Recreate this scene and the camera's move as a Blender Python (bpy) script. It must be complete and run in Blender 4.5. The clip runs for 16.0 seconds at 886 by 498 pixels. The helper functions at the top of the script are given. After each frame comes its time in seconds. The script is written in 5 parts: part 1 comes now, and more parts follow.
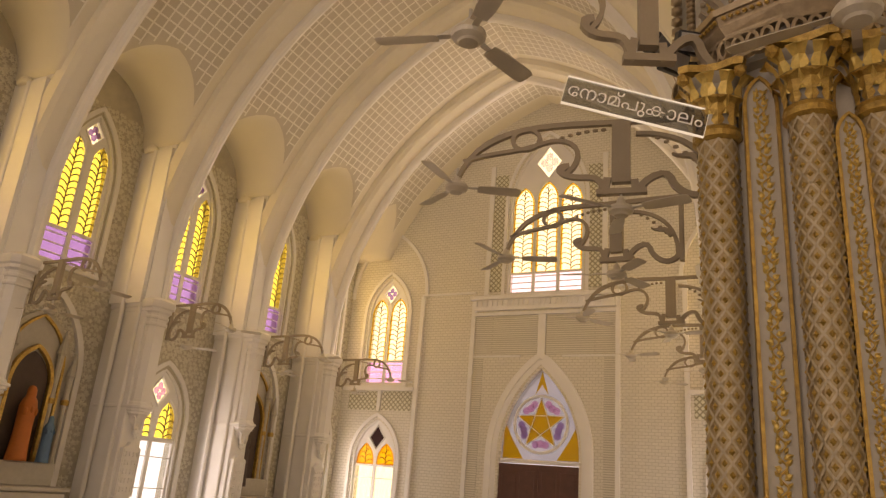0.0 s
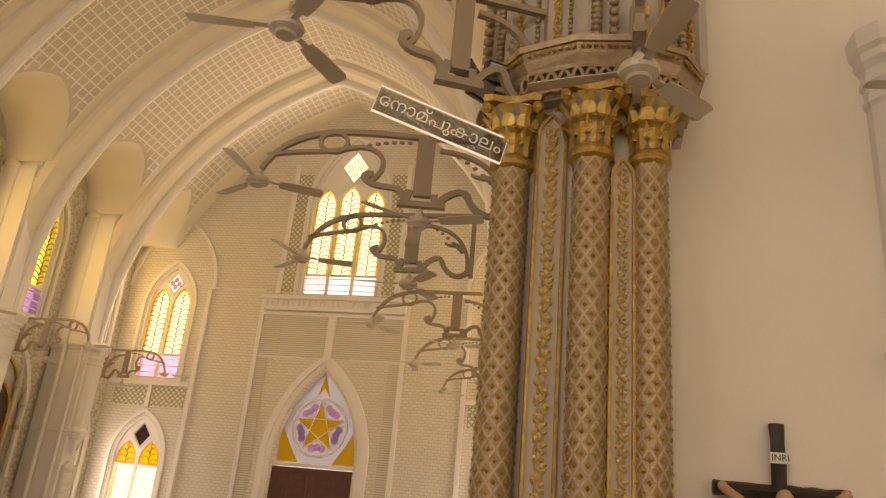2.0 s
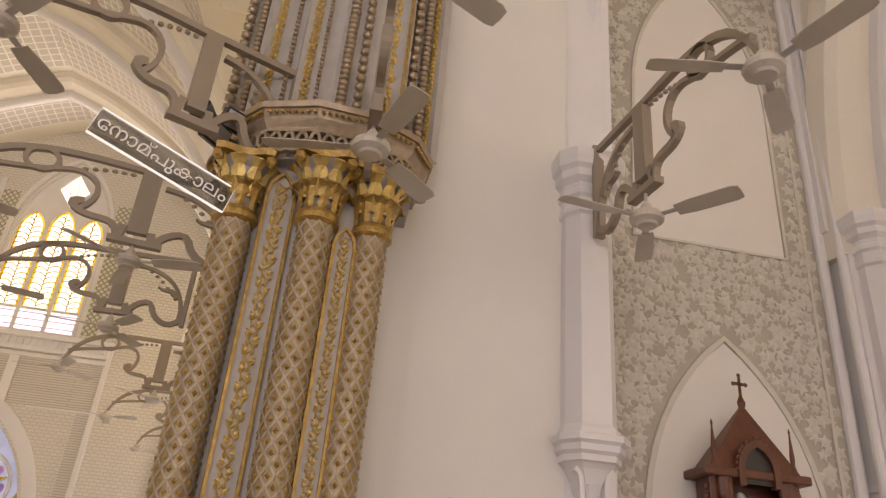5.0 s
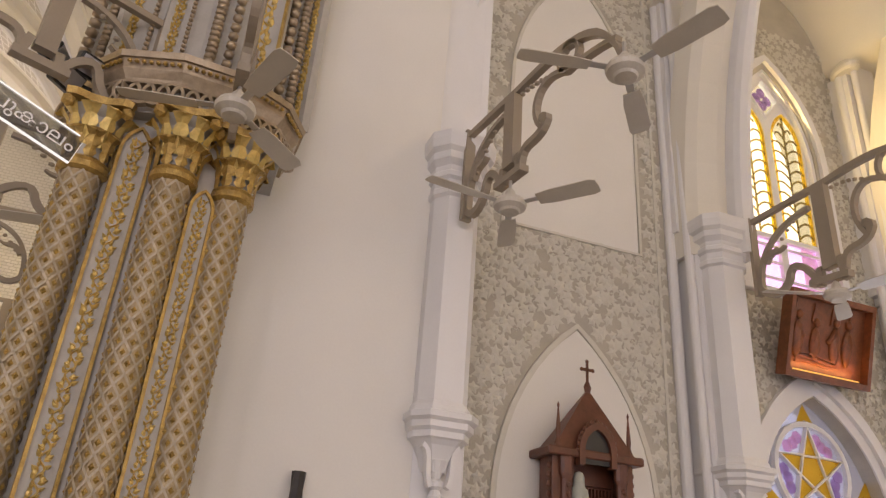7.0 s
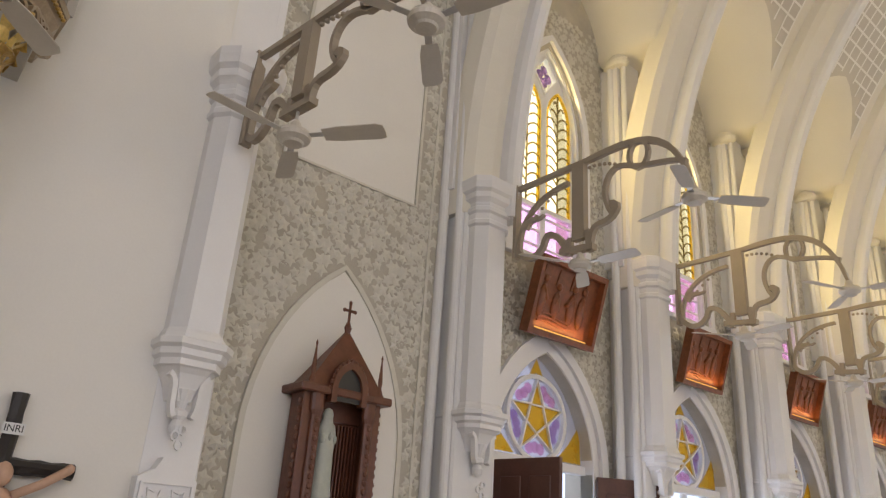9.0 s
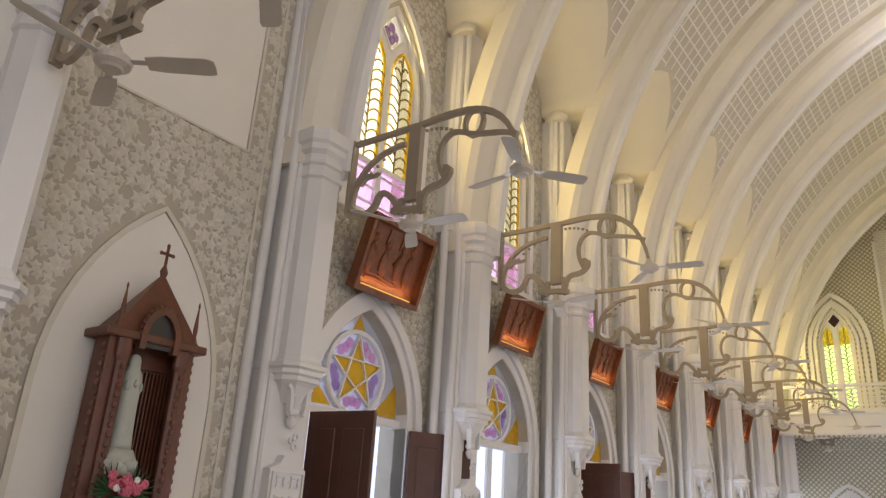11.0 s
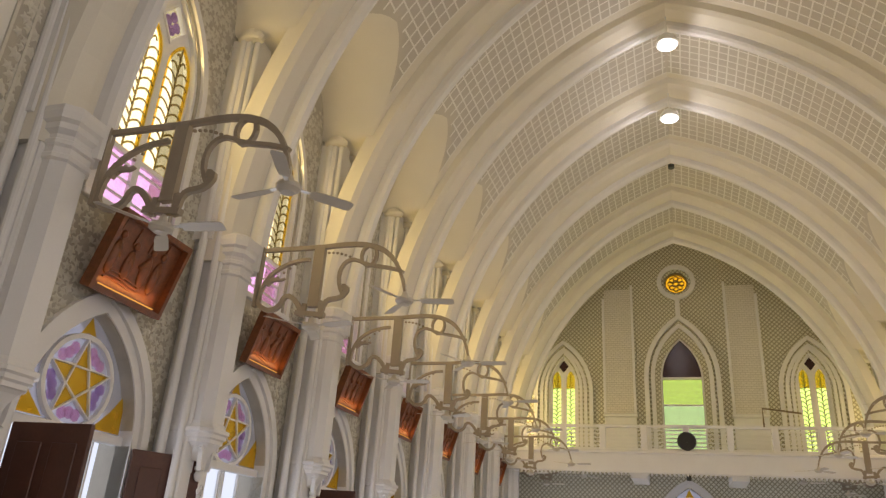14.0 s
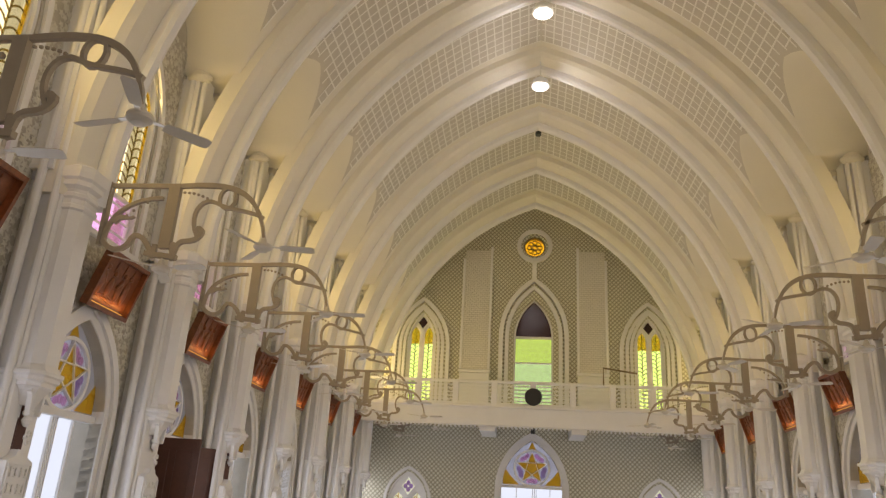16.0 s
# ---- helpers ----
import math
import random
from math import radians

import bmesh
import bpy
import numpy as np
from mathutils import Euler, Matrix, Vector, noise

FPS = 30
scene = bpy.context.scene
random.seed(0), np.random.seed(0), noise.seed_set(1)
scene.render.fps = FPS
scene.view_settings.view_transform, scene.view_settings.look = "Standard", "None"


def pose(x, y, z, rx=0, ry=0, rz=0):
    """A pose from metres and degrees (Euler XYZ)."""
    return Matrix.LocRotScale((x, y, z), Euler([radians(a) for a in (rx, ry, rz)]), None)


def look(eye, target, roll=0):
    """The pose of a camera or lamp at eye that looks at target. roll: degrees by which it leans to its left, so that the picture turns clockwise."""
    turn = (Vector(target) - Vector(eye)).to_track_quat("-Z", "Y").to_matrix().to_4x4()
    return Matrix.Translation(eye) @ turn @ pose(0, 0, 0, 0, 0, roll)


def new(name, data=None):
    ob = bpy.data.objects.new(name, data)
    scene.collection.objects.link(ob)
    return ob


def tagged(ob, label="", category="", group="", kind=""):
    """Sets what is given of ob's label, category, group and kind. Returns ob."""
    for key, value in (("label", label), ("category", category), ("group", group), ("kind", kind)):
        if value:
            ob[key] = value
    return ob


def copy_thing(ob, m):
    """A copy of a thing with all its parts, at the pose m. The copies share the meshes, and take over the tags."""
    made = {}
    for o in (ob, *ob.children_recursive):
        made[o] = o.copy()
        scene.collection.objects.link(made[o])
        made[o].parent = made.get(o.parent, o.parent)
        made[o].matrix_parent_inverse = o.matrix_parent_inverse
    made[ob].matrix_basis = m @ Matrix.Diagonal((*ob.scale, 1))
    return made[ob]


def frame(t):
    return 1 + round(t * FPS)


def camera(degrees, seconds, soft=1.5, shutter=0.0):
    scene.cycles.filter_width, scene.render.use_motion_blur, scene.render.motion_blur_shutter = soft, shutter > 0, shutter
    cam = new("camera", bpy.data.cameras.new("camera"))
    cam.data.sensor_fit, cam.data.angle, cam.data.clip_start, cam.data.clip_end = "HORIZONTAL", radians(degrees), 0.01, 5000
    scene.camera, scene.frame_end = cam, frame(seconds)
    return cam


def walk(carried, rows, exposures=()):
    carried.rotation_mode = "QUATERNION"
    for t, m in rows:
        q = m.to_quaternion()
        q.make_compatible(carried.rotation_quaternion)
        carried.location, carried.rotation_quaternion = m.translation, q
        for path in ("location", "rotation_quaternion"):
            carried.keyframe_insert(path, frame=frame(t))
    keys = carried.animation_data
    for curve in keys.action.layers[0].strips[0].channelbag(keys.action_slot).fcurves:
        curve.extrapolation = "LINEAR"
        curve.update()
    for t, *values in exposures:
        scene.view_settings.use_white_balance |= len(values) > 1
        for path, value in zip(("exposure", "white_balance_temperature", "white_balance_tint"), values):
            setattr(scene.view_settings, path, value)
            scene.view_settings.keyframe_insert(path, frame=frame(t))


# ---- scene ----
# Church crossing: x runs down the nave, y into the transept, z up. The camera turns where it stands.
cam = camera(62.25, 16.0, soft=1.3)
ROWS = [
    (0.0, -0.209, 0.041, 1.600, 108.19, -4.48, 27.26),
    (0.5, -0.209, 0.049, 1.598, 107.84, -4.67, 22.97),
    (1.0, -0.200, 0.058, 1.599, 107.81, -4.80, 18.83),
    (1.5, -0.198, 0.057, 1.594, 108.42, -5.02, 14.82),
    (2.0, -0.192, 0.036, 1.595, 109.92, -5.13, 10.41),
    (2.5, -0.165, 0.059, 1.607, 111.53, -5.28, 5.68),
    (3.0, -0.148, 0.063, 1.614, 113.04, -5.11, 1.17),
    (3.5, -0.137, 0.061, 1.618, 114.58, -5.00, -2.72),
    (4.0, -0.128, 0.061, 1.618, 115.96, -4.81, -6.13),
    (6.5, 0.020, 0.037, 1.604, 116.46, -4.12, -18.61),
    (7.0, 0.037, 0.034, 1.603, 115.79, -4.05, -21.57),
    (7.5, 0.038, 0.041, 1.606, 115.16, -3.80, -25.66),
    (8.0, 0.039, 0.048, 1.606, 114.37, -3.74, -30.33),
    (8.5, 0.039, 0.057, 1.609, 113.34, -3.69, -35.67),
    (9.0, 0.051, 0.058, 1.606, 112.43, -3.70, -40.50),
    (9.5, 0.064, 0.053, 1.601, 111.62, -3.65, -44.74),
    (12.0, 0.111, -0.033, 1.600, 110.22, -3.40, -59.54),
    (12.5, 0.127, -0.049, 1.612, 111.03, -3.51, -62.80),
    (13.0, 0.133, -0.059, 1.615, 111.96, -3.53, -66.34),
    (13.5, 0.153, -0.066, 1.616, 112.65, -3.53, -69.90),
    (14.0, 0.158, -0.076, 1.611, 112.93, -3.60, -73.15),
    (14.5, 0.159, -0.091, 1.606, 112.79, -3.68, -76.22),
    (15.0, 0.178, -0.101, 1.602, 112.29, -3.66, -79.05),
    (15.5, 0.189, -0.105, 1.600, 111.37, -3.51, -81.68),
    (16.0, 0.202, -0.128, 1.590, 110.10, -3.16, -84.04),
]
EXPO = [(0.0, -0.32, 8850, 27), (2.0, -0.14, 9700, 25), (3.5, 0.03, 7700, 27), (7.0, 0.18, 6400, 25), (9.0, 0.06, 6000, 17), (12.5, -0.22, 6250, 19), (14.5, -0.42, 6550, 17), (16.0, -0.42, 6650, 17)]
walk(cam, [(t, pose(x, y, z, rx, ry, rz)) for t, x, y, z, rx, ry, rz in ROWS], EXPO)

# ---- plan ----
Y0 = -0.35            # nave axis
XN = -7.25            # transept axis
SN, ST = 2.95, 3.08   # bays of nave and transept
NAVE_PIERS = [4.84 + SN * k for k in range(0, 8)]
TRAN_PIERS = [7.45 + ST * k for k in range(0, 4)]
XE, YE = 26.9, 19.0   # end walls
HALF, WALL = 5.44, 6.1    # arch half width, wall face, nave
HALFT, WALLT = 5.55, 6.5
ZS, APEX = 5.0, 12.74

# ---- light ----
world = bpy.data.worlds.new("sky")
scene.world = world
world.use_nodes = True
wn = world.node_tree.nodes
sky = wn.new("ShaderNodeTexSky")
sky.sky_type, sky.sun_disc, sky.sun_elevation, sky.sun_rotation = "NISHITA", False, radians(55), radians(150)
wn["Background"].inputs["Strength"].default_value = 0.12
world.node_tree.links.new(sky.outputs["Color"], wn["Background"].inputs["Color"])
sun = new("sun", bpy.data.lights.new("sun", "SUN"))
sun.data.energy, sun.data.angle, sun.data.color = 3.0, radians(0.5), (1, 0.95, 0.86)
sun.matrix_world = look((0, 0, 40), (14, -20, 0))


def area_light(m, w, h, power, color):
    """An area lamp: sky light at an opening, strip-lamp glow, or added fill; m looks along its -z."""
    d = bpy.data.lights.new("daylight", "AREA")
    d.shape, d.size, d.size_y, d.energy, d.color = "RECTANGLE", w, h, power, color
    ob = new("daylight", d)
    ob.matrix_world = m
    return ob


# ---- materials ----
def mat(name, color, rough=0.6, metal=0.0, vary=0.08, scale=6.0, bump=0.15, grain=60.0, second=None, bscale=1.0):
    m = bpy.data.materials.new(name)
    m.use_nodes = True
    n, l = m.node_tree.nodes, m.node_tree.links
    b = n["Principled BSDF"]
    b.inputs["Roughness"].default_value, b.inputs["Metallic"].default_value = rough, metal
    tc = n.new("ShaderNodeTexCoord")
    a = n.new("ShaderNodeTexNoise")
    a.inputs["Scale"].default_value, a.inputs["Detail"].default_value = scale, 6
    g = n.new("ShaderNodeTexNoise")
    g.inputs["Scale"].default_value, g.inputs["Detail"].default_value = grain, 3
    r = n.new("ShaderNodeValToRGB")
    r.color_ramp.elements[0].position, r.color_ramp.elements[1].position = 0.3, 0.7
    c2 = second or [c * (1 - vary) for c in color]
    r.color_ramp.elements[0].color = (*c2, 1)
    r.color_ramp.elements[1].color = (*color, 1)
    l.new(tc.outputs["Object"], a.inputs["Vector"])
    l.new(tc.outputs["Object"], g.inputs["Vector"])
    mixf = n.new("ShaderNodeMath")
    mixf.operation = "MULTIPLY_ADD"
    mixf.inputs[1].default_value = 0.35
    l.new(g.outputs["Fac"], mixf.inputs[0])
    sc = n.new("ShaderNodeMath")
    sc.operation = "MULTIPLY"
    sc.inputs[1].default_value = 0.68
    l.new(a.outputs["Fac"], sc.inputs[0])
    l.new(sc.outputs[0], mixf.inputs[2])
    l.new(mixf.outputs[0], r.inputs["Fac"])
    l.new(r.outputs["Color"], b.inputs["Base Color"])
    bp = n.new("ShaderNodeBump")
    bp.inputs["Strength"].default_value, bp.inputs["Distance"].default_value = bump, 0.01 * bscale
    l.new(mixf.outputs[0], bp.inputs["Height"])
    l.new(bp.outputs["Normal"], b.inputs["Normal"])
    return m


def glass(name, color, mixin=0.25):
    """Stained glass: tinted see-through with a little body and gloss."""
    m = bpy.data.materials.new(name)
    m.use_nodes = True
    n, l = m.node_tree.nodes, m.node_tree.links
    b = n["Principled BSDF"]
    b.inputs["Base Color"].default_value, b.inputs["Roughness"].default_value = (*color, 1), 0.15
    t = n.new("ShaderNodeBsdfTransparent")
    ns = n.new("ShaderNodeTexNoise")
    ns.inputs["Scale"].default_value = 9
    rp = n.new("ShaderNodeValToRGB")
    rp.color_ramp.elements[0].color, rp.color_ramp.elements[1].color = (*[c * 0.75 for c in color], 1), (*color, 1)
    l.new(ns.outputs["Fac"], rp.inputs["Fac"])
    l.new(rp.outputs["Color"], t.inputs["Color"])
    mx = n.new("ShaderNodeMixShader")
    mx.inputs["Fac"].default_value = mixin
    l.new(t.outputs[0], mx.inputs[1])
    l.new(b.outputs[0], mx.inputs[2])
    l.new(mx.outputs[0], n["Material Output"].inputs["Surface"])
    return m


def glow(name, color, strength):
    m = bpy.data.materials.new(name)
    m.use_nodes = True
    n, l = m.node_tree.nodes, m.node_tree.links
    e = n.new("ShaderNodeEmission")
    e.inputs["Color"].default_value, e.inputs["Strength"].default_value = (*color, 1), strength
    l.new(e.outputs[0], n["Material Output"].inputs["Surface"])
    return m


def bricked(name, color, joint, bw, bh, mortar=0.012, offset=0.5, diag=False, axis="x"):
    """Moulded acoustic board: rows of small raised blocks, upright in the xz or yz plane."""
    m = mat(name, color, 0.7, vary=0.06, scale=1.2, bump=0.1)
    n, l = m.node_tree.nodes, m.node_tree.links
    b = n["Principled BSDF"]
    tc = n.new("ShaderNodeTexCoord")
    if axis == "y":
        sx = n.new("ShaderNodeSeparateXYZ")
        cx = n.new("ShaderNodeCombineXYZ")
        l.new(tc.outputs["Object"], sx.inputs[0])
        l.new(sx.outputs["Y"], cx.inputs["X"])
        l.new(sx.outputs["Z"], cx.inputs["Y"])
        src = cx.outputs[0]
    else:
        sx = n.new("ShaderNodeSeparateXYZ")
        cx = n.new("ShaderNodeCombineXYZ")
        l.new(tc.outputs["Object"], sx.inputs[0])
        l.new(sx.outputs["X"], cx.inputs["X"])
        l.new(sx.outputs["Z"], cx.inputs["Y"])
        src = cx.outputs[0]
    if diag:
        rt = n.new("ShaderNodeMapping")
        rt.inputs["Rotation"].default_value = (0, 0, radians(45))
        l.new(src, rt.inputs["Vector"])
        src = rt.outputs[0]
    br = n.new("ShaderNodeTexBrick")
    br.offset = offset
    br.inputs["Scale"].default_value = 1.0
    br.inputs["Brick Width"].default_value, br.inputs["Row Height"].default_value = bw, bh
    br.inputs["Mortar Size"].default_value, br.inputs["Mortar Smooth"].default_value = mortar, 0.3
    br.inputs["Color1"].default_value, br.inputs["Color2"].default_value = (*color, 1), (*[c * 0.95 for c in color], 1)
    br.inputs["Mortar"].default_value = (*joint, 1)
    l.new(src, br.inputs["Vector"])
    l.new(br.outputs["Color"], b.inputs["Base Color"])
    bp = n.new("ShaderNodeBump")
    bp.inputs["Strength"].default_value, bp.inputs["Distance"].default_value, bp.invert = 0.7, 0.02, True
    l.new(br.outputs["Fac"], bp.inputs["Height"])
    l.new(bp.outputs["Normal"], b.inputs["Normal"])
    return m


PLASTER = mat("white_plaster", (0.81, 0.785, 0.725), 0.65, vary=0.07, scale=1.3, bump=0.08)
TRIM = mat("white_moulding_paint", (0.82, 0.81, 0.80), 0.5, vary=0.06, scale=2.5, bump=0.06)
CREAM = mat("cream_vault_plaster", (0.80, 0.76, 0.66), 0.7, vary=0.08, scale=0.9, bump=0.08)
GRID = mat("vault_grid_paint", (0.86, 0.84, 0.78), 0.6, vary=0.05, scale=3)
TILE = mat("vault_board", (0.62, 0.58, 0.51), 0.75, vary=0.1, scale=2, bump=0.2)
BUFF = mat("buff_transept_plaster", (0.80, 0.76, 0.66), 0.65, vary=0.06, scale=1.0, bump=0.06)
PAPER = mat("beige_relief_wallpaper", (0.55, 0.51, 0.42), 0.7, vary=0.25, scale=4, bump=0.5, grain=90)
LEAF = mat("ivory_embossed_leaf", (0.69, 0.66, 0.57), 0.6, vary=0.12, scale=9, bump=0.4, grain=70)
BOARD_Y = bricked("cream_moulded_board_end", (0.76, 0.73, 0.66), (0.46, 0.43, 0.37), 0.16, 0.07, axis="y")
BOARD_X = bricked("cream_moulded_board_side", (0.77, 0.74, 0.67), (0.60, 0.57, 0.50), 0.16, 0.08, 0.009, axis="x")
SLAT_X = bricked("cream_ribbed_board", (0.72, 0.69, 0.62), (0.50, 0.47, 0.41), 3.0, 0.06, axis="x")
LATT_Y = bricked("cream_lattice_board_end", (0.74, 0.71, 0.62), (0.36, 0.33, 0.27), 0.09, 0.09, 0.02, 0.0, True, "y")
LATT_X = bricked("cream_lattice_board_side", (0.74, 0.72, 0.60), (0.38, 0.36, 0.26), 0.11, 0.11, 0.02, 0.0, True, "x")
BRACKET = mat("beige_painted_wood", (0.36, 0.30, 0.225), 0.5, vary=0.12, scale=5, bump=0.15)
FAN = mat("cream_fan_enamel", (0.62, 0.57, 0.48), 0.35, vary=0.12, scale=7, bump=0.05)
METAL = mat("fan_hub_steel", (0.6, 0.58, 0.55), 0.35, 0.6, scale=9)
STEEL = mat("brushed_fan_blade", (0.55, 0.55, 0.56), 0.3, 0.7, scale=9)
WOOD = mat("dark_red_wood", (0.16, 0.055, 0.028), 0.4, vary=0.45, scale=8, bump=0.25, grain=30)
DOORWOOD = mat("brown_door_wood", (0.12, 0.045, 0.028), 0.4, vary=0.4, scale=5, bump=0.2, grain=30)
RELIEF = mat("carved_reddish_wood", (0.26, 0.085, 0.03), 0.4, vary=0.5, scale=14, bump=0.3)
GOLD = mat("aged_gold_paint", (0.64, 0.43, 0.12), 0.36, 0.5, vary=0.5, scale=22, bump=0.5, grain=120, second=(0.28, 0.17, 0.05), bscale=1.5)
STONE = mat("gilded_lozenge_stone", (0.50, 0.39, 0.22), 0.45, 0.3, scale=16, bump=0.6, grain=110, second=(0.30, 0.21, 0.10))
LOZ = mat("lozenge_strap", (0.56, 0.47, 0.33), 0.45, 0.1, vary=0.3, scale=20, bump=0.3)
SILVER = mat("pearl_silver_paint", (0.47, 0.37, 0.25), 0.36, 0.5, vary=0.3, scale=18, bump=0.3)
GILT = mat("bright_gilding", (0.80, 0.58, 0.18), 0.34, 0.3, vary=0.25, scale=30, bump=0.3)
PALE = mat("pale_grey_gilt_ground", (0.5, 0.475, 0.43), 0.5, 0.0, vary=0.15, scale=12, bump=0.2)
BLACK = mat("black_plastic_and_shade", (0.03, 0.03, 0.03), 0.4, vary=0.2)
DARKWOOD = mat("black_cross_wood", (0.035, 0.028, 0.024), 0.5, vary=0.4, scale=10, bump=0.5, grain=25)
SKIN = mat("painted_plaster_figure", (0.62, 0.40, 0.28), 0.5, vary=0.2)
STATUE = mat("pale_green_white_statue", (0.46, 0.48, 0.42), 0.5, vary=0.15, scale=14)
ROBE = mat("dark_brown_robe", (0.09, 0.06, 0.05), 0.6, vary=0.3)
BLUE = mat("blue_robe", (0.10, 0.20, 0.34), 0.6, vary=0.2)
ORANGE = mat("orange_robe", (0.55, 0.17, 0.04), 0.6, vary=0.2)
FLOORM = mat("polished_stone_floor", (0.42, 0.38, 0.33), 0.25, vary=0.2, scale=1.5)
BRASS = mat("clock_brass", (0.25, 0.2, 0.13), 0.4, 0.6)
WHITE = mat("white_enamel", (0.8, 0.8, 0.78), 0.4)
GYELLOW, GCLEAR = glass("yellow_glass", (1.0, 0.74, 0.10), 0.25), glass("clear_leaf_glass", (1.0, 0.98, 0.80), 0.05)
GPURPLE, GPINK = glass("purple_glass", (0.66, 0.50, 0.80), 0.25), glass("pink_glass", (0.96, 0.70, 0.92), 0.2)
GAMBER, GGREEN = glass("amber_glass", (1.0, 0.70, 0.10), 0.25), glass("green_glass", (0.88, 1.0, 0.50), 0.1)
GMAROON, ACRYL = glass("maroon_glass", (0.10, 0.05, 0.06), 0.5), glass("clear_acrylic", (0.66, 0.66, 0.63), 0.10)
SKYGLOW = glow("bright_sky_outside", (1.0, 0.98, 0.95), 3.0)
SKYBLUE = glow("pale_sky_outside", (0.80, 0.88, 1.0), 1.35)
LAMPGLOW = glow("lamp_face", (1.0, 0.97, 0.9), 6.0)
STRIP = glow("warm_strip_lamp", (1.0, 0.50, 0.10), 1.1)
LETTER = mat("white_letter", (0.92, 0.92, 0.90), 0.5, vary=0.02)


# ---- building blocks ----
def done(name, bm, material, smooth=False):
    bmesh.ops.recalc_face_normals(bm, faces=bm.faces)
    me = bpy.data.meshes.new(name)
    if smooth:
        for f in bm.faces:
            f.smooth = True
    bm.to_mesh(me)
    bm.free()
    me.materials.append(material)
    return me


def part(name, bm, material, parent=None, label="", smooth=False):
    ob = new(name, done(name, bm, material, smooth))
    ob.parent = parent
    return tagged(ob, label)


def struct(name, bm, material, label, category, smooth=False):
    return tagged(new(name, done(name, bm, material, smooth)), label, category, kind="structure")


def thing(name, label, category, group="", kind=""):
    return tagged(new(name), label, category, group, kind)


def box(bm, x0, x1, y0, y1, z0, z1, bevel=0.0):
    r = bmesh.ops.create_cube(bm, size=1, matrix=Matrix.Translation(((x0 + x1) / 2, (y0 + y1) / 2, (z0 + z1) / 2)) @ Matrix.Diagonal((x1 - x0, y1 - y0, z1 - z0, 1)))
    if bevel:
        es = list({e for v in r["verts"] for e in v.link_edges})
        bmesh.ops.bevel(bm, geom=es, offset=bevel, segments=1, affect="EDGES")


def slab(bm, pts, y0, y1):
    """A flat outline of (x, z) points, thick from y0 to y1."""
    a = [bm.verts.new((x, y0, z)) for x, z in pts]
    b = [bm.verts.new((x, y1, z)) for x, z in pts]
    bm.faces.new(a)
    bm.faces.new(b[::-1])
    n = len(pts)
    for i in range(n):
        bm.faces.new((a[i], b[i], b[(i + 1) % n], a[(i + 1) % n]))


def ribbon(bm, pts, width, y0, y1, closed=False):
    """A band of that width along (x, z) points, thick from y0 to y1. width: a number or one for each point."""
    n = len(pts)
    ring = []
    for i in range(n):
        p = Vector(pts[i])
        q0, q1 = (Vector(pts[(i - 1) % n]), Vector(pts[(i + 1) % n])) if closed else (Vector(pts[max(i - 1, 0)]), Vector(pts[min(i + 1, n - 1)]))
        d = (q1 - q0).normalized()
        nn = Vector((-d.y, d.x)) * ((width[i] if isinstance(width, (list, tuple)) else width) / 2)
        ring.append([bm.verts.new((s.x, y, s.y)) for s, y in ((p + nn, y0), (p + nn, y1), (p - nn, y1), (p - nn, y0))])
    for i in range(n if closed else n - 1):
        a, b = ring[i], ring[(i + 1) % n]
        for k in range(4):
            bm.faces.new((a[k], b[k], b[(k + 1) % 4], a[(k + 1) % 4]))
    if not closed:
        bm.faces.new(ring[0])
        bm.faces.new(ring[-1][::-1])


def lathe(bm, prof, cx=0, cy=0, seg=16, a0=0.0, sq=1.0):
    """A turned shape of (radius, z) points round (cx, cy)."""
    rings = [[bm.verts.new((cx + r * math.cos(a0 + 2 * math.pi * k / seg), cy + sq * r * math.sin(a0 + 2 * math.pi * k / seg), z)) for k in range(seg)] for r, z in prof]
    for a, b in zip(rings, rings[1:]):
        for k in range(seg):
            bm.faces.new((a[k], a[(k + 1) % seg], b[(k + 1) % seg], b[k]))
    bm.faces.new(rings[0][::-1])
    bm.faces.new(rings[-1])


def blob(bm, c, r, sx=1, sy=1, sz=1, sub=1):
    bmesh.ops.create_icosphere(bm, subdivisions=sub, radius=r, matrix=Matrix.Translation(c) @ Matrix.Diagonal((sx, sy, sz, 1)))


def bez(p0, p1, p2, p3, n=10):
    return [tuple((1 - t) ** 3 * a + 3 * (1 - t) ** 2 * t * b + 3 * (1 - t) * t * t * c + t ** 3 * d for a, b, c, d in zip(p0, p1, p2, p3)) for t in (i / n for i in range(n + 1))]


def ogive(half, z0, apex, n=10, cx=0.0):
    """A pointed arch from (-half, z0) over (0, apex) to (half, z0)."""
    h = apex - z0
    c = max((h * h - half * half) / (2 * half), 0.0)
    r = half + c
    a1 = math.acos(min(1, c / r))
    right = [(cx + r * math.cos(a) - c, z0 + r * math.sin(a) * h / (r * math.sin(a1))) for a in (a1 * i / n for i in range(n + 1))]
    return [(2 * cx - x, z) for x, z in right] + right[::-1][1:]


def arch_at(v, half, z0, apex):
    h = apex - z0
    c = (h * h - half * half) / (2 * half)
    r = half + c
    return z0 + math.sqrt(max(r * r - (abs(v) + c) ** 2, 0))


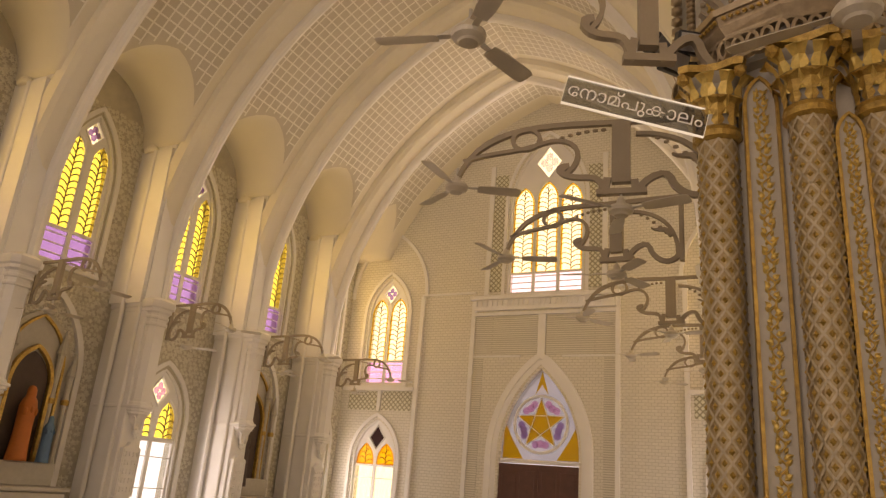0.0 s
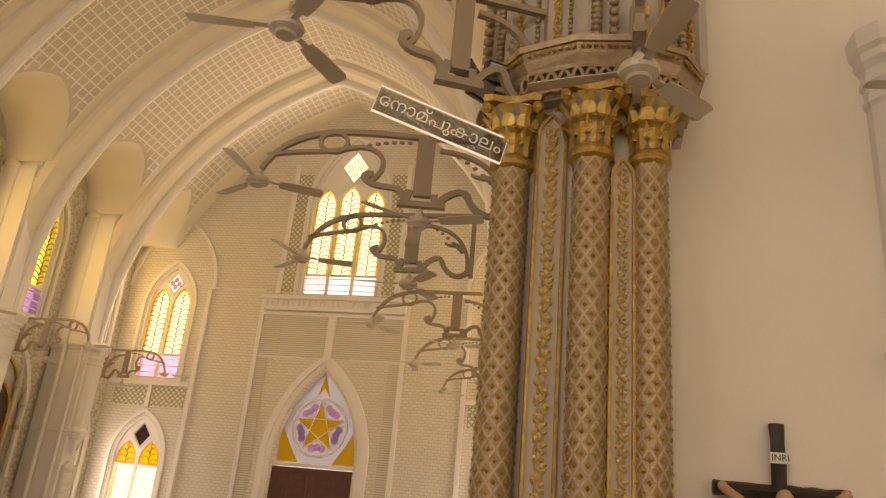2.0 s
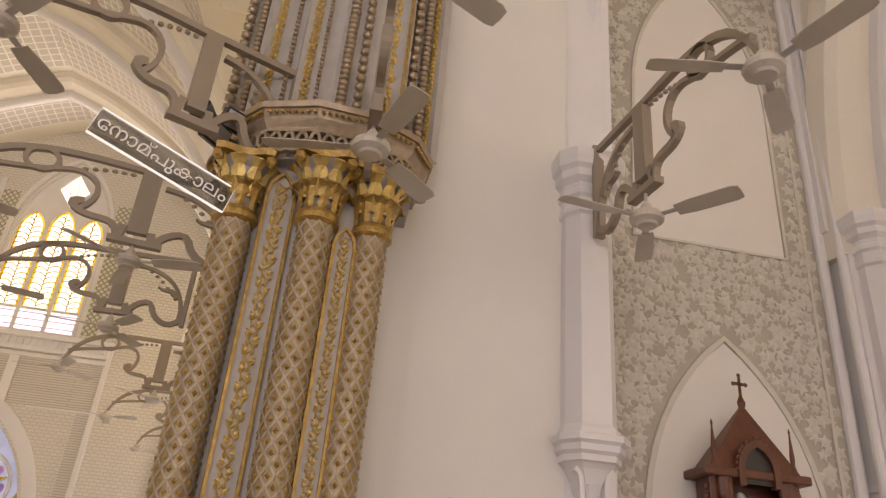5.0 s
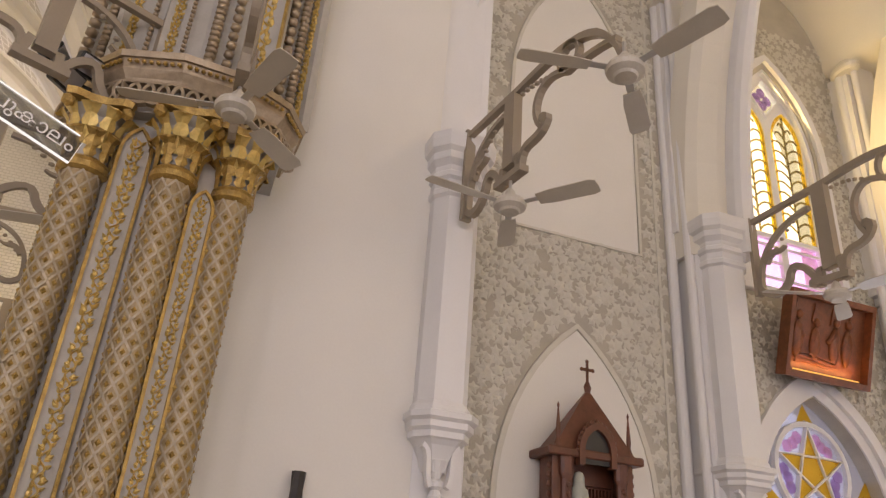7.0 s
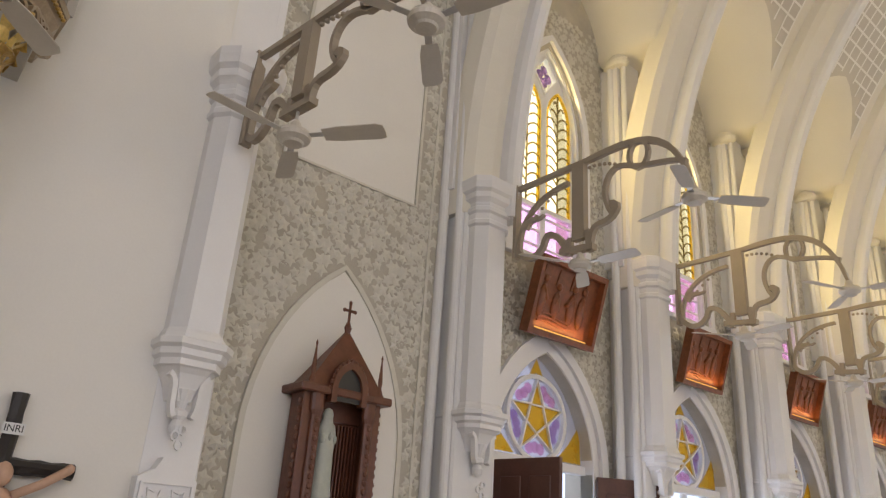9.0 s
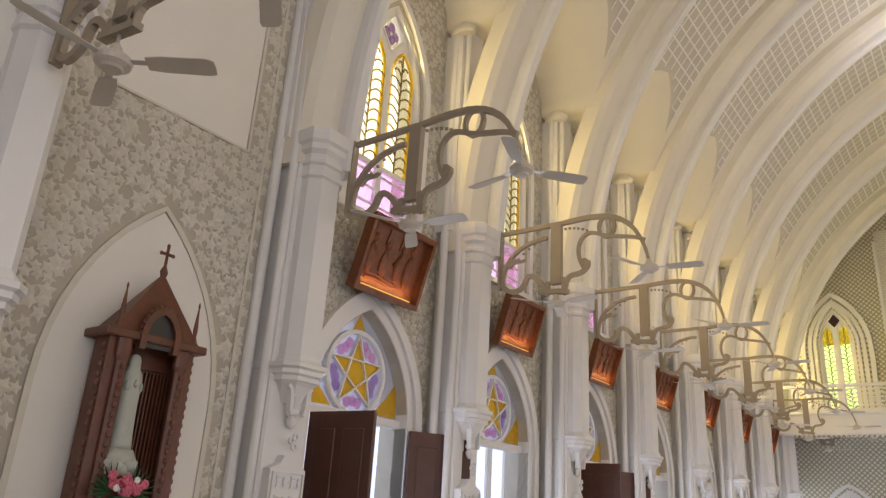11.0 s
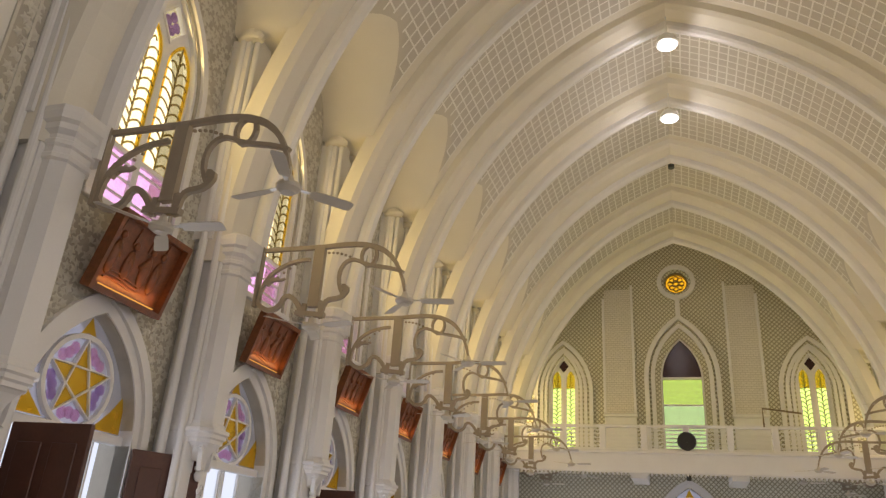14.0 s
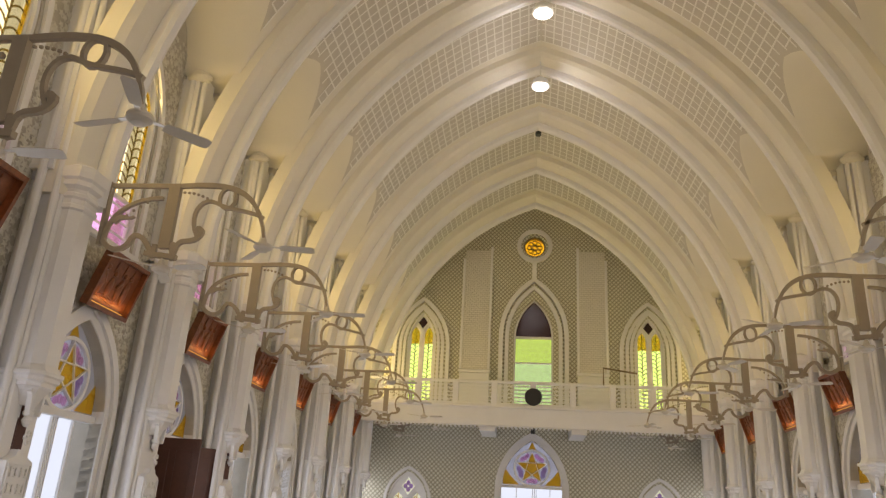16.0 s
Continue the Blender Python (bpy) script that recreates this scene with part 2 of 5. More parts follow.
def wall_with(name, pts, holes, y0, y1, material, label):
    """An upright wall of outline pts, with openings through it."""
    bm = bmesh.new()
    loops = [pts] + holes
    edges = []
    for lp in loops:
        vs = [bm.verts.new((x, y0, z)) for x, z in lp]
        edges += [bm.edges.new((vs[i], vs[(i + 1) % len(vs)])) for i in range(len(vs))]
    fill = bmesh.ops.triangle_fill(bm, use_beauty=True, use_dissolve=False, edges=edges)
    faces = [f for f in fill["geom"] if isinstance(f, bmesh.types.BMFace)]
    ext = bmesh.ops.extrude_face_region(bm, geom=faces)
    bmesh.ops.translate(bm, verts=[v for v in ext["geom"] if isinstance(v, bmesh.types.BMVert)], vec=(0, y1 - y0, 0))
    return done(name, bm, material)


NAVE_L = lambda x: pose(x, Y0, 0)
NAVE_R = lambda x: pose(x, Y0, 0, 0, 0, 180)
TRAN_L = lambda y: pose(XN, y, 0, 0, 0, 90)
TRAN_R = lambda y: pose(XN, y, 0, 0, 0, -90)

# ---- floor ----
bm = bmesh.new()
box(bm, -34, 27.5, -26, 20, -0.3, 0)
struct("floor", bm, FLOORM, "polished stone church floor", "floor")

# ---- vaults: grid-lined boards between heavy arches, with a pointed pocket over each window ----
PK_Z, PK_A = 8.45, 9.85


def vault(name, stations, half, wall, m):
    """Barrel between two stations u0, u1 each; pockets at the wall side. Local: u = x, v = y."""
    bm, bg = bmesh.new(), bmesh.new()
    hv, av = half + 0.42, APEX + 0.42
    h = av - ZS
    c = (h * h - hv * hv) / (2 * hv)
    r = hv + c
    amax = math.acos(c / r)

    def arcp(a, d=0.0):
        return ((r - d) * math.cos(a) - c, ZS + (r - d) * math.sin(a))

    for u0, u1 in stations:
        mid, ph = (u0 + u1) / 2 - 0.05, (u1 - u0) / 2 - 0.34
        ua, ub = u0 + 0.26, u1 - 0.56
        for side in (1, -1):
            cols = []
            stops = sorted({u0, ua, ub, u1} | {round(mid + ph * math.cos(math.pi * i / 16), 4) for i in range(17)})
            for u in stops:
                pz = arch_at(u - mid, ph, PK_Z, PK_A) if abs(u - mid) < ph else PK_Z
                astart = math.asin(min(1, (pz - ZS) / r))
                col = [(u, side * wall, pz)]
                for k in range(13):
                    v, z = arcp(astart + (amax - astart) * k / 12)
                    col.append((u, side * max(v, 0), z))
                cols.append([bm.verts.new(p) for p in col])
            for i, (a, b) in enumerate(zip(cols, cols[1:])):
                inner = stops[i] >= ua - 0.001 and stops[i + 1] <= ub + 0.001
                for k in range(len(a) - 1):
                    fc = bm.faces.new((a[k], b[k], b[k + 1], a[k + 1]))
                    fc.material_index = 1 if k and inner else 0
                    fc.smooth = True
            # raised grid
            step = 0.225
            nl = round((ub - ua) / step)
            us = [ua + (ub - ua) * i / nl for i in range(nl + 1)]

            def amin(u):
                pz = arch_at(u - mid, ph, PK_Z, PK_A) if abs(u - mid) < ph else PK_Z
                return math.asin(min(1, (pz - ZS) / r)) + 0.01
            w = 0.018
            for u in us:
                a0 = amin(u)
                pr = [arcp(a0 + (amax - 0.004 - a0) * k / 16, 0.014) for k in range(17)]
                vs = [(bg.verts.new((u - w, side * v, z)), bg.verts.new((u + w, side * v, z))) for v, z in pr]
                for p, q in zip(vs, vs[1:]):
                    bg.faces.new((p[0], p[1], q[1], q[0]))
            da = step / r
            a = amax - da * 0.5
            while a > amin(us[0]):
                run = [u for u in us if amin(u) < a]
                segs = [(p, q) for p, q in zip(us, us[1:]) if amin(p) < a and amin(q) < a]
                for p, q in segs:
                    e = w / r
                    (v0, z0), (v1, z1) = arcp(a - e, 0.016), arcp(a + e, 0.016)
                    bg.faces.new([bg.verts.new(t) for t in ((p, side * v0, z0), (q, side * v0, z0), (q, side * v1, z1), (p, side * v1, z1))])
                a -= da
    ob = struct(name, bm, CREAM, "cream pointed vault with grid-lined boards", "ceiling")
    ob.data.materials.append(TILE)
    ob.matrix_world = m
    g = struct(name + "_grid", bg, GRID, "raised white grid lines on the vault", "ceiling")
    g.matrix_world = m
    # unseen thick lid added over it, so that no sky leaks in
    bl = bmesh.new()
    lo, hi = stations[0][0], stations[-1][1]
    box(bl, lo, hi, -wall - 0.4, wall + 0.4, av + 0.3, av + 0.6)
    lid = struct("roof", bl, PLASTER, "unseen lid added over the vault against sky light", "roof")
    lid.matrix_world = m


def arch_rib(name, u, half, m, wide=0.36, cut=-99, foot=4.9):
    """A heavy plaster arch: a plain soffit with a thin raised moulding on each edge."""
    root = thing(name, "heavy cream plaster arch with white edge mouldings", "arch", "vault arches", "structure")
    root.matrix_world = m
    n = 22
    def sweep(nm, mt, prof, label):
        """Sweeps a section of (u, offset) points along the arch."""
        bm = bmesh.new()
        lines = []
        for du, off in prof:
            o = ogive(half + off, ZS, APEX + off, n)
            lines.append([(u + du, v, z) for v, z in [(-half - off, foot)] + o + [(half + off, foot)]])
        keep = [i for i in range(len(lines[0])) if lines[0][i][1] > cut]
        rg = [[bm.verts.new(ln[i]) for ln in lines] for i in keep]
        m_ = len(prof)
        for p, q in zip(rg, rg[1:]):
            for k in range(m_):
                bm.faces.new((p[k], q[k], q[(k + 1) % m_], p[(k + 1) % m_]))
        bm.faces.new(rg[0])
        bm.faces.new(rg[-1][::-1])
        part(nm, bm, mt, root, label, False)

    far = 0.24
    near = -wide + 0.02
    sweep("soffit", CREAM, [(near, 0.46), (near + 0.03, 0.27), (near + 0.12, 0.19), (-0.02, 0.12), (far - 0.02, 0.10), (far, 0.5), (near, 0.52)], "plain cream splayed plaster band")
    sweep("edge_moulding", TRIM, [(far - 0.16, 0.12), (far - 0.155, 0.0), (far - 0.12, -0.06), (far - 0.05, -0.09), (far + 0.01, -0.07), (far + 0.04, -0.02), (far + 0.06, 0.06), (far + 0.06, 0.2), (far - 0.02, 0.2)], "rounded white edge moulding")
    return root


nave_st = [(NAVE_PIERS[0] - SN, NAVE_PIERS[0])] + list(zip(NAVE_PIERS, NAVE_PIERS[1:])) + [(NAVE_PIERS[-1], XE)]
vault("ceiling_nave", nave_st, HALF, WALL, pose(0, Y0, 0))
tran_st = [(TRAN_PIERS[0] - ST, TRAN_PIERS[0])] + list(zip(TRAN_PIERS, TRAN_PIERS[1:])) + [(TRAN_PIERS[-1], YE)]
vault("ceiling_transept", tran_st, HALFT, WALLT, pose(XN, 0, 0, 0, 0, 90))
for x in NAVE_PIERS:
    arch_rib("nave_arch", x, HALF, pose(0, Y0, 0))
for y in TRAN_PIERS:
    arch_rib("transept_arch", y, HALFT, pose(XN, 0, 0, 0, 0, 90), 0.36, -4.6 if y < 8 else -99)
arch_rib("crossing_arch", TRAN_PIERS[0] - ST + 0.1, HALFT, pose(XN, 0, 0, 0, 0, 90), 0.5, -3.6)
arch_rib("crossing_arch", 1.72, HALF, pose(0, Y0, 0), 0.3)

# ---- side walls: papered bays with a window above and a doorway below ----
WIN = dict(half=0.63, sill=5.0, spring=6.85, apex=8.2)
DOOR = dict(half=0.82, spring=2.55, apex=3.82)


def win_outline(half, sill, spring, apex, n=8):
    return [(-half, sill)] + ogive(half, spring, apex, n) + [(half, sill)]


def bay_wall(name, s, wall, door=True):
    holes = [win_outline(**WIN)]
    if door:
        holes.append([(-DOOR["half"], 0.05)] + ogive(DOOR["half"], DOOR["spring"], DOOR["apex"]) + [(DOOR["half"], 0.05)])
    h = s / 2
    return wall_with(name, [(-h, 0), (h, 0), (h, 10.3), (-h, 10.3)], holes, wall, wall + 0.45, PAPER, "")


def leaf_field(x0, x1, z0, z1, keep, y, rnd, size=0.066, step=0.105):
    """Embossed vine leaves of five lobes, strewn over a wall."""
    bm = bmesh.new()
    z = z0
    row = 0
    while z < z1:
        x = x0 + (row % 2) * step / 2
        while x < x1:
            px, pz = x + rnd.uniform(-.03, .03), z + rnd.uniform(-.03, .03)
            if keep(px, pz) and rnd.random() < 0.95:
                a0, r = rnd.uniform(0, 6.28), size * rnd.uniform(0.8, 1.2)
                c = bm.verts.new((px, y - 0.024, pz))
                rim = []
                for k in range(10):
                    rr = r * (1.0 if k % 2 == 0 else 0.52) * rnd.uniform(0.88, 1.1)
                    a = a0 + 2 * math.pi * k / 10
                    rim.append(bm.verts.new((px + rr * math.cos(a), y - 0.004 - 0.006 * (k % 2), pz + rr * math.sin(a))))
                for k in range(10):
                    bm.faces.new((c, rim[k], rim[(k + 1) % 10]))
            x += step
        z += step * 0.9
        row += 1
    return bm


def inside_ogive(x, z, half, z0, apex):
    return abs(x) < half and z < arch_at(x, half, z0, apex) + 0.02


rnd = random.Random(4)
wall_n = {}


def place_bay(key, s, wall, m, idx):
    if key not in wall_n:
        ob = tagged(new("wall_" + key, bay_wall("wall_" + key, s, wall)), "beige leaf-embossed wall bay pierced by window and doorway", "wall", "wall bays", "structure")
        bm = leaf_field(-s / 2 + 0.3, s / 2 - 0.3, 1.0, 8.9, lambda x, z: not inside_ogive(x, z, DOOR["half"] + 0.12, DOOR["spring"], DOOR["apex"] + 0.2)
                        and not (z > 4.8 and inside_ogive(x, z, WIN["half"] + 0.14, WIN["spring"], WIN["apex"] + 0.2)), wall, rnd)
        tagged(part("embossed_leaf_field", bm, LEAF, ob, "embossed vine leaves"), kind="stuff")
        wall_n[key] = ob
        ob.matrix_world = m
    else:
        copy_thing(wall_n[key], m)


def light_tracery(bm, cx, half, z0, spring, apex, y, bar=0.026):
    """Vine-like leading of one lancet: a stem and rising side shoots."""
    n = int((apex - z0) / 0.15)
    ribbon(bm, [(cx, z0), (cx, apex - 0.05)], bar, y - 0.005, y + 0.005)
    for i in range(n):
        z = z0 + 0.03 + i * 0.15
        for s in (-1, 1):
            off = 0.0 if s > 0 else 0.075
            zz = z + off
            w = half if zz + 0.12 < spring else half * max(0.0, min(1.0, (apex - zz - 0.1) / max(apex - spring, 0.01)))
            if w > 0.06:
                ribbon(bm, bez((cx, zz), (cx + s * w * 0.4, zz + 0.10), (cx + s * w * 0.7, zz + 0.13), (cx + s * w, zz + 0.05), 4), bar, y - 0.005, y + 0.005)


def build_window(label, lead, half, sill, spring, apex, y, lower, lower_mat, top_mat=GPURPLE, panes=GCLEAR, backing=SKYGLOW, nl=2, glowing=True):
    """A pointed window of nl lancets under an eye, with louvres or low panes; the sky lies behind it."""
    w = thing("window", label, "window", "", "structure")
    bm = bmesh.new()
    ol = [(-half, sill)] + ogive(half, spring, apex) + [(half, sill)]
    ribbon(bm, ol, 0.10, y + 0.02, y + 0.20, True)
    part("window_frame", bm, TRIM, w)
    bm = bmesh.new()
    ol2 = [(-half - 0.1, sill - 0.02)] + ogive(half + 0.1, spring, apex + 0.14) + [(half + 0.1, sill - 0.02)]
    ribbon(bm, ol2, 0.10, y - 0.05, y + 0.04)
    part("outer_moulding", bm, TRIM, w, "white raised moulding")
    bm = bmesh.new()
    box(bm, -half - 0.16, half + 0.16, y - 0.07, y + 0.1, sill - 0.1, sill - 0.02, 0.01)
    part("window_sill", bm, TRIM, w)
    lw = (half - 0.04) / nl
    zl = sill + lower
    cuts = []
    for i in range(nl):
        cx = -half + 0.04 + lw * (2 * i + 1) * 0.999
        la = apex - (0.55 if nl == 2 else 0.75) * half / 0.6 + (0.0 if nl == 2 else (0.0 if i == 1 else -0.12))
        lsp = la - lw * 1.5
        bm = bmesh.new()
        lo = [(cx - lw + 0.05, zl + 0.03)] + ogive(lw - 0.05, lsp, la, 6, cx) + [(cx + lw - 0.05, zl + 0.03)]
        cuts.append(lo)
        if lower > 0.1:
            cuts.append([(cx - lw + 0.05, sill + 0.06), (cx + lw - 0.05, sill + 0.06), (cx + lw - 0.05, zl - 0.03), (cx - lw + 0.05, zl - 0.03)])
        ribbon(bm, lo, 0.10, y + 0.10, y + 0.118, True)
        part("lancet_frame", bm, lead[0], w, lead[2])
        bm = bmesh.new()
        slab(bm, lo, y + 0.115, y + 0.121)
        part("pane", bm, panes, w).visible_shadow = False
        if panes is GGREEN:
            zc = lsp - 0.32
            bm = bmesh.new()
            slab(bm, [(cx - lw + 0.05, zc)] + ogive(lw - 0.05, lsp, la, 6, cx) + [(cx + lw - 0.05, zc)], y + 0.122, y + 0.128)
            part("amber_pane", bm, GAMBER, w).visible_shadow = False
        bm = bmesh.new()
        light_tracery(bm, cx, lw - 0.06, zl + 0.05, lsp, la, y + 0.108)
        part("leading", bm, lead[1], w)
        if lower > 0.1:
            bm = bmesh.new()
            slab(bm, [(cx - lw + 0.04, sill + 0.04), (cx + lw - 0.04, sill + 0.04), (cx + lw - 0.04, zl - 0.02), (cx - lw + 0.04, zl - 0.02)], y + 0.13, y + 0.136)
            part("lower_pane", bm, lower_mat, w).visible_shadow = False
            for k in range(3):
                zz = sill + 0.08 + (lower - 0.1) * (k + 0.5) / 3
                bm = bmesh.new()
                box(bm, cx - lw + 0.04, cx + lw - 0.04, y + 0.08, y + 0.11, zz - 0.012, zz + 0.012)
                part("louvre", bm, TRIM, w)
    # eye between the lancet heads
    ez = apex - 0.42 * half / 0.6
    er = 0.19 * half / 0.6
    bm = bmesh.new()
    ribbon(bm, [(er * 1.15 * math.cos(a), ez + er * 1.5 * math.sin(a)) for a in (k * math.pi / 2 for k in range(4))], 0.035, y + 0.06, y + 0.15, True)
    part("eye_frame", bm, TRIM, w)
    bm = bmesh.new()
    slab(bm, [(er * 1.15 * math.cos(a), ez + er * 1.5 * math.sin(a)) for a in (k * math.pi / 2 for k in range(4))], y + 0.125, y + 0.13)
    part("eye_glass", bm, GMAROON if top_mat is GMAROON else GCLEAR, w).visible_shadow = False
    cuts.append([(er * 1.05 * math.cos(a), ez + er * 1.38 * math.sin(a)) for a in (k * math.pi / 2 for k in range(4))])
    plate = new("tracery", wall_with("tracery", ol, cuts, y + 0.085, y + 0.135, TRIM, ""))
    plate.parent = w
    bm = bmesh.new()
    for k in range(4):
        a = k * math.pi / 2
        slab(bm, [(er * 0.45 * math.cos(a) + er * 0.34 * math.cos(b), ez + er * 0.5 * math.sin(a) + er * 0.4 * math.sin(b)) for b in (j * math.pi / 4 for j in range(8))], y + 0.105 - k * 0.003, y + 0.11 - k * 0.003)
    part("eye_pane", bm, top_mat, w).visible_shadow = False
    bm = bmesh.new()
    slab(bm, [(-half, sill)] + ogive(half, spring, apex) + [(half, sill)], y + 0.42, y + 0.44)
    part("sky_backing", bm, backing, w, "bright sky outside")
    return w


def star_outline(r, k, z0, x0=0):
    return [(x0 + (r if i % 2 == 0 else r * k) * math.sin(math.pi * i / 5), z0 + (r if i % 2 == 0 else r * k) * math.cos(math.pi * i / 5)) for i in range(10)]


def star_door(label, half, spring, apex, y, head, open_leaf=True, big=False, closed=False):
    """A doorway under a pointed head with a star in a ring of coloured glass."""
    d = thing("doorway", label, "door", "", "structure")
    bm = bmesh.new()
    for k, (off, yy) in enumerate(((0.30 if big else 0.16, -0.07), (0.16 if big else 0.06, -0.02))):
        ol = [(-half - off, 0)] + ogive(half + off, spring, apex + off * 1.3) + [(half + off, 0)]
        ribbon(bm, ol, 0.17 if big else 0.12, y + yy, y + 0.16 + k * 0.02)
    part("arch_moulding", bm, TRIM, d, "stepped white pointed moulding")
    bm = bmesh.new()
    box(bm, -half, half, y + 0.1, y + 0.22, head - 0.06, head + 0.04, 0.01)
    part("transom", bm, TRIM, d)
    # head: amber and lilac glass
    cz = head + (apex - head) * 0.40
    R = min(half * 0.62, (apex - head) * 0.36)
    bm = bmesh.new()
    ribbon(bm, [(R * 1.08 * math.cos(a), cz + R * 1.08 * math.sin(a)) for a in (2 * math.pi * k / 28 for k in range(28))], 0.05 * half / 0.78, y + 0.12, y + 0.20, True)
    part("ring", bm, TRIM, d)
    bm = bmesh.new()
    st = star_outline(R, 0.42, cz)
    ribbon(bm, st, 0.03, y + 0.12, y + 0.19, True)
    pent = [(0.40 * R * math.sin(2 * math.pi * k / 5 + math.pi / 5), cz + 0.40 * R * math.cos(2 * math.pi * k / 5 + math.pi / 5)) for k in range(5)]
    ribbon(bm, pent, 0.025, y + 0.125, y + 0.185, True)
    part("star_leading", bm, TRIM, d)
    bm = bmesh.new()
    slab(bm, st, y + 0.15, y + 0.154)
    part("star_pane", bm, GYELLOW, d).visible_shadow = False
    for k in range(5):
        bm = bmesh.new()
        a = 2 * math.pi * (k + 0.5) / 5
        for j, q in enumerate((-0.26, 0, 0.26)):
            rr = 0.74 * R if j == 1 else 0.80 * R
            cx, cc = rr * math.sin(a + q), cz + rr * math.cos(a + q)
            slab(bm, [(cx + 0.155 * R * math.cos(b), cc + 0.155 * R * math.sin(b)) for b in (i * math.pi / 4 for i in range(8))], y + 0.156 + 0.003 * j, y + 0.158 + 0.003 * j)
        part("petal_pane", bm, GPURPLE if k % 2 else GPINK, d).visible_shadow = False
    bm = bmesh.new()
    for s in (-1, 1):
        slab(bm, [(s * 0.95 * half, head + 0.06), (s * 0.42 * half, head + 0.06), (s * 0.70 * half, head + 0.22 * (apex - head)), (s * 0.93 * half, head + 0.42 * (apex - head))], y + 0.15, y + 0.154)
    slab(bm, [(-0.17 * half, apex - 0.32 * (apex - head) + 0.1), (0, apex - 0.04), (0.17 * half, apex - 0.32 * (apex - head) + 0.1), (0, apex - 0.17 * (apex - head))], y + 0.15, y + 0.154)
    part("spandrel_pane", bm, GYELLOW, d).visible_shadow = False
    bm = bmesh.new()
    slab(bm, [(-half, head)] + ogive(half, max(spring, head + 0.01), apex) + [(half, head)], y + 0.17, y + 0.176)
    part("clear_pane", bm, glass("milky_head_glass", (0.80, 0.80, 0.86), 0.35), d).visible_shadow = False
    bm = bmesh.new()
    slab(bm, [(-half, 0.02)] + ogive(half, spring, apex) + [(half, 0.02)], y + 0.42, y + 0.44)
    part("sky_backing", bm, SKYBLUE, d, "pale daylight outside")
    if not closed:
        bm = bmesh.new()
        for x in (-0.5, 0.03, 0.09, 0.15, 0.6):
            box(bm, x * half - 0.012, x * half + 0.012, y + 0.2, y + 0.24, 0.02, head - 0.06)
        part("glazing_bar", bm, TRIM, d)
    if open_leaf or closed:
        for s in (-1, 1):
            lw = half * 0.9995
            bm = bmesh.new()
            box(bm, 0, lw, -0.025, 0.025, 0.02, head - 0.08, 0.006)
            me = done("leaf", bm, DOORWOOD)
            me_ob = new("door_leaf_panel", me)
            me_ob.parent = d
            if closed:
                me_ob.matrix_local = pose(-half if s < 0 else half, y + 0.08, 0, 0, 0, 0 if s < 0 else 180)
            else:
                me_ob.matrix_local = pose(-half if s < 0 else half, y - 0.06, 0, 0, 0, -84 if s < 0 else -30)
            for k, (pz0, pz1) in enumerate(((0.2, head * 0.42), (head * 0.48, head - 0.25))):
                for sx in (0, 1):
                    for yy in (-0.036, 0.036):
                        bm = bmesh.new()
                        x0 = 0.1 + sx * (lw / 2 - 0.05)
                        box(bm, x0, x0 + lw / 2 - 0.15, min(yy, yy * 0.6), max(yy, yy * 0.6), pz0, pz1, 0.008)
                        pn = part("door_panel", bm, DOORWOOD, me_ob)
    return d


LEADY = (TRIM, GYELLOW, "pale lancet frame")
LEADW = (glass("yellow_border_glass", (1.0, 0.78, 0.16), 0.15), glass("yellow_vine_glass", (0.64, 0.54, 0.26), 0.15), "yellow border glass")
GLEAF = glass("yellow_leaf_glass", (1.0, 0.90, 0.36), 0.1)
LEADT = (TRIM, mat("brown_leading", (0.30, 0.22, 0.06), 0.5, vary=0.2), "pale lancet frame")
side_win = build_window("tall pointed stained window with yellow leaf panes", LEADW, WIN["half"], WIN["sill"], WIN["spring"], WIN["apex"], WALL, 0.72, GPINK)
side_door = star_door("pointed doorway with star glass and open brown leaves", DOOR["half"], DOOR["spring"], DOOR["apex"], WALL, 2.6)
plain_door = star_door("pointed doorway with star glass over pale glazed doors", DOOR["half"], DOOR["spring"], DOOR["apex"], WALL, 2.6, open_leaf=False)
tran_win = build_window("tall pointed stained window with yellow leaf panes", LEADT, WIN["half"], WIN["sill"] + 0.3, WIN["spring"] + 0.4, WIN["apex"] + 0.5, WALLT, 0.72, GPURPLE, GPURPLE, GLEAF)
tran_door = build_window("pointed doorway with two yellow lights over white panes", LEADT, 0.72, 0.05, 2.6, 3.75, WALLT, 2.1, glass("white_door_pane", (0.94, 0.97, 1.0), 0.1), GPINK, GLEAF)

YEL, WHT, WRM = (1.0, 0.73, 0.24), (0.93, 0.96, 1.0), (1.0, 0.93, 0.82)
first = True
for a, b in nave_st[1:] + nave_st[:1]:
    c = (a + b) / 2
    for side, f in (("L", NAVE_L), ("R", NAVE_R)):
        if side == "L" and a < NAVE_PIERS[0] - 1:
            continue
        m = f(c)
        place_bay("nave", SN, WALL, m, 0)
        if first and side == "L":
            side_win.matrix_world, side_door.matrix_world = m, m
        else:
            copy_thing(side_win, m)
            if side == "L" and abs(a - NAVE_PIERS[2]) < 0.1:
                copy_thing(side_door, m)
            elif first:
                plain_door.matrix_world = m
            else:
                copy_thing(plain_door, m)
        area_light(m @ pose(0, WALL - 0.12, 6.6, -97), 1.1, 2.7, 54 if side == "L" else 24, YEL)
        area_light(m @ pose(0, WALL - 0.12, 1.6, -90), 1.3, 2.4, 26 if side == "L" else 22, WHT)
    first = False

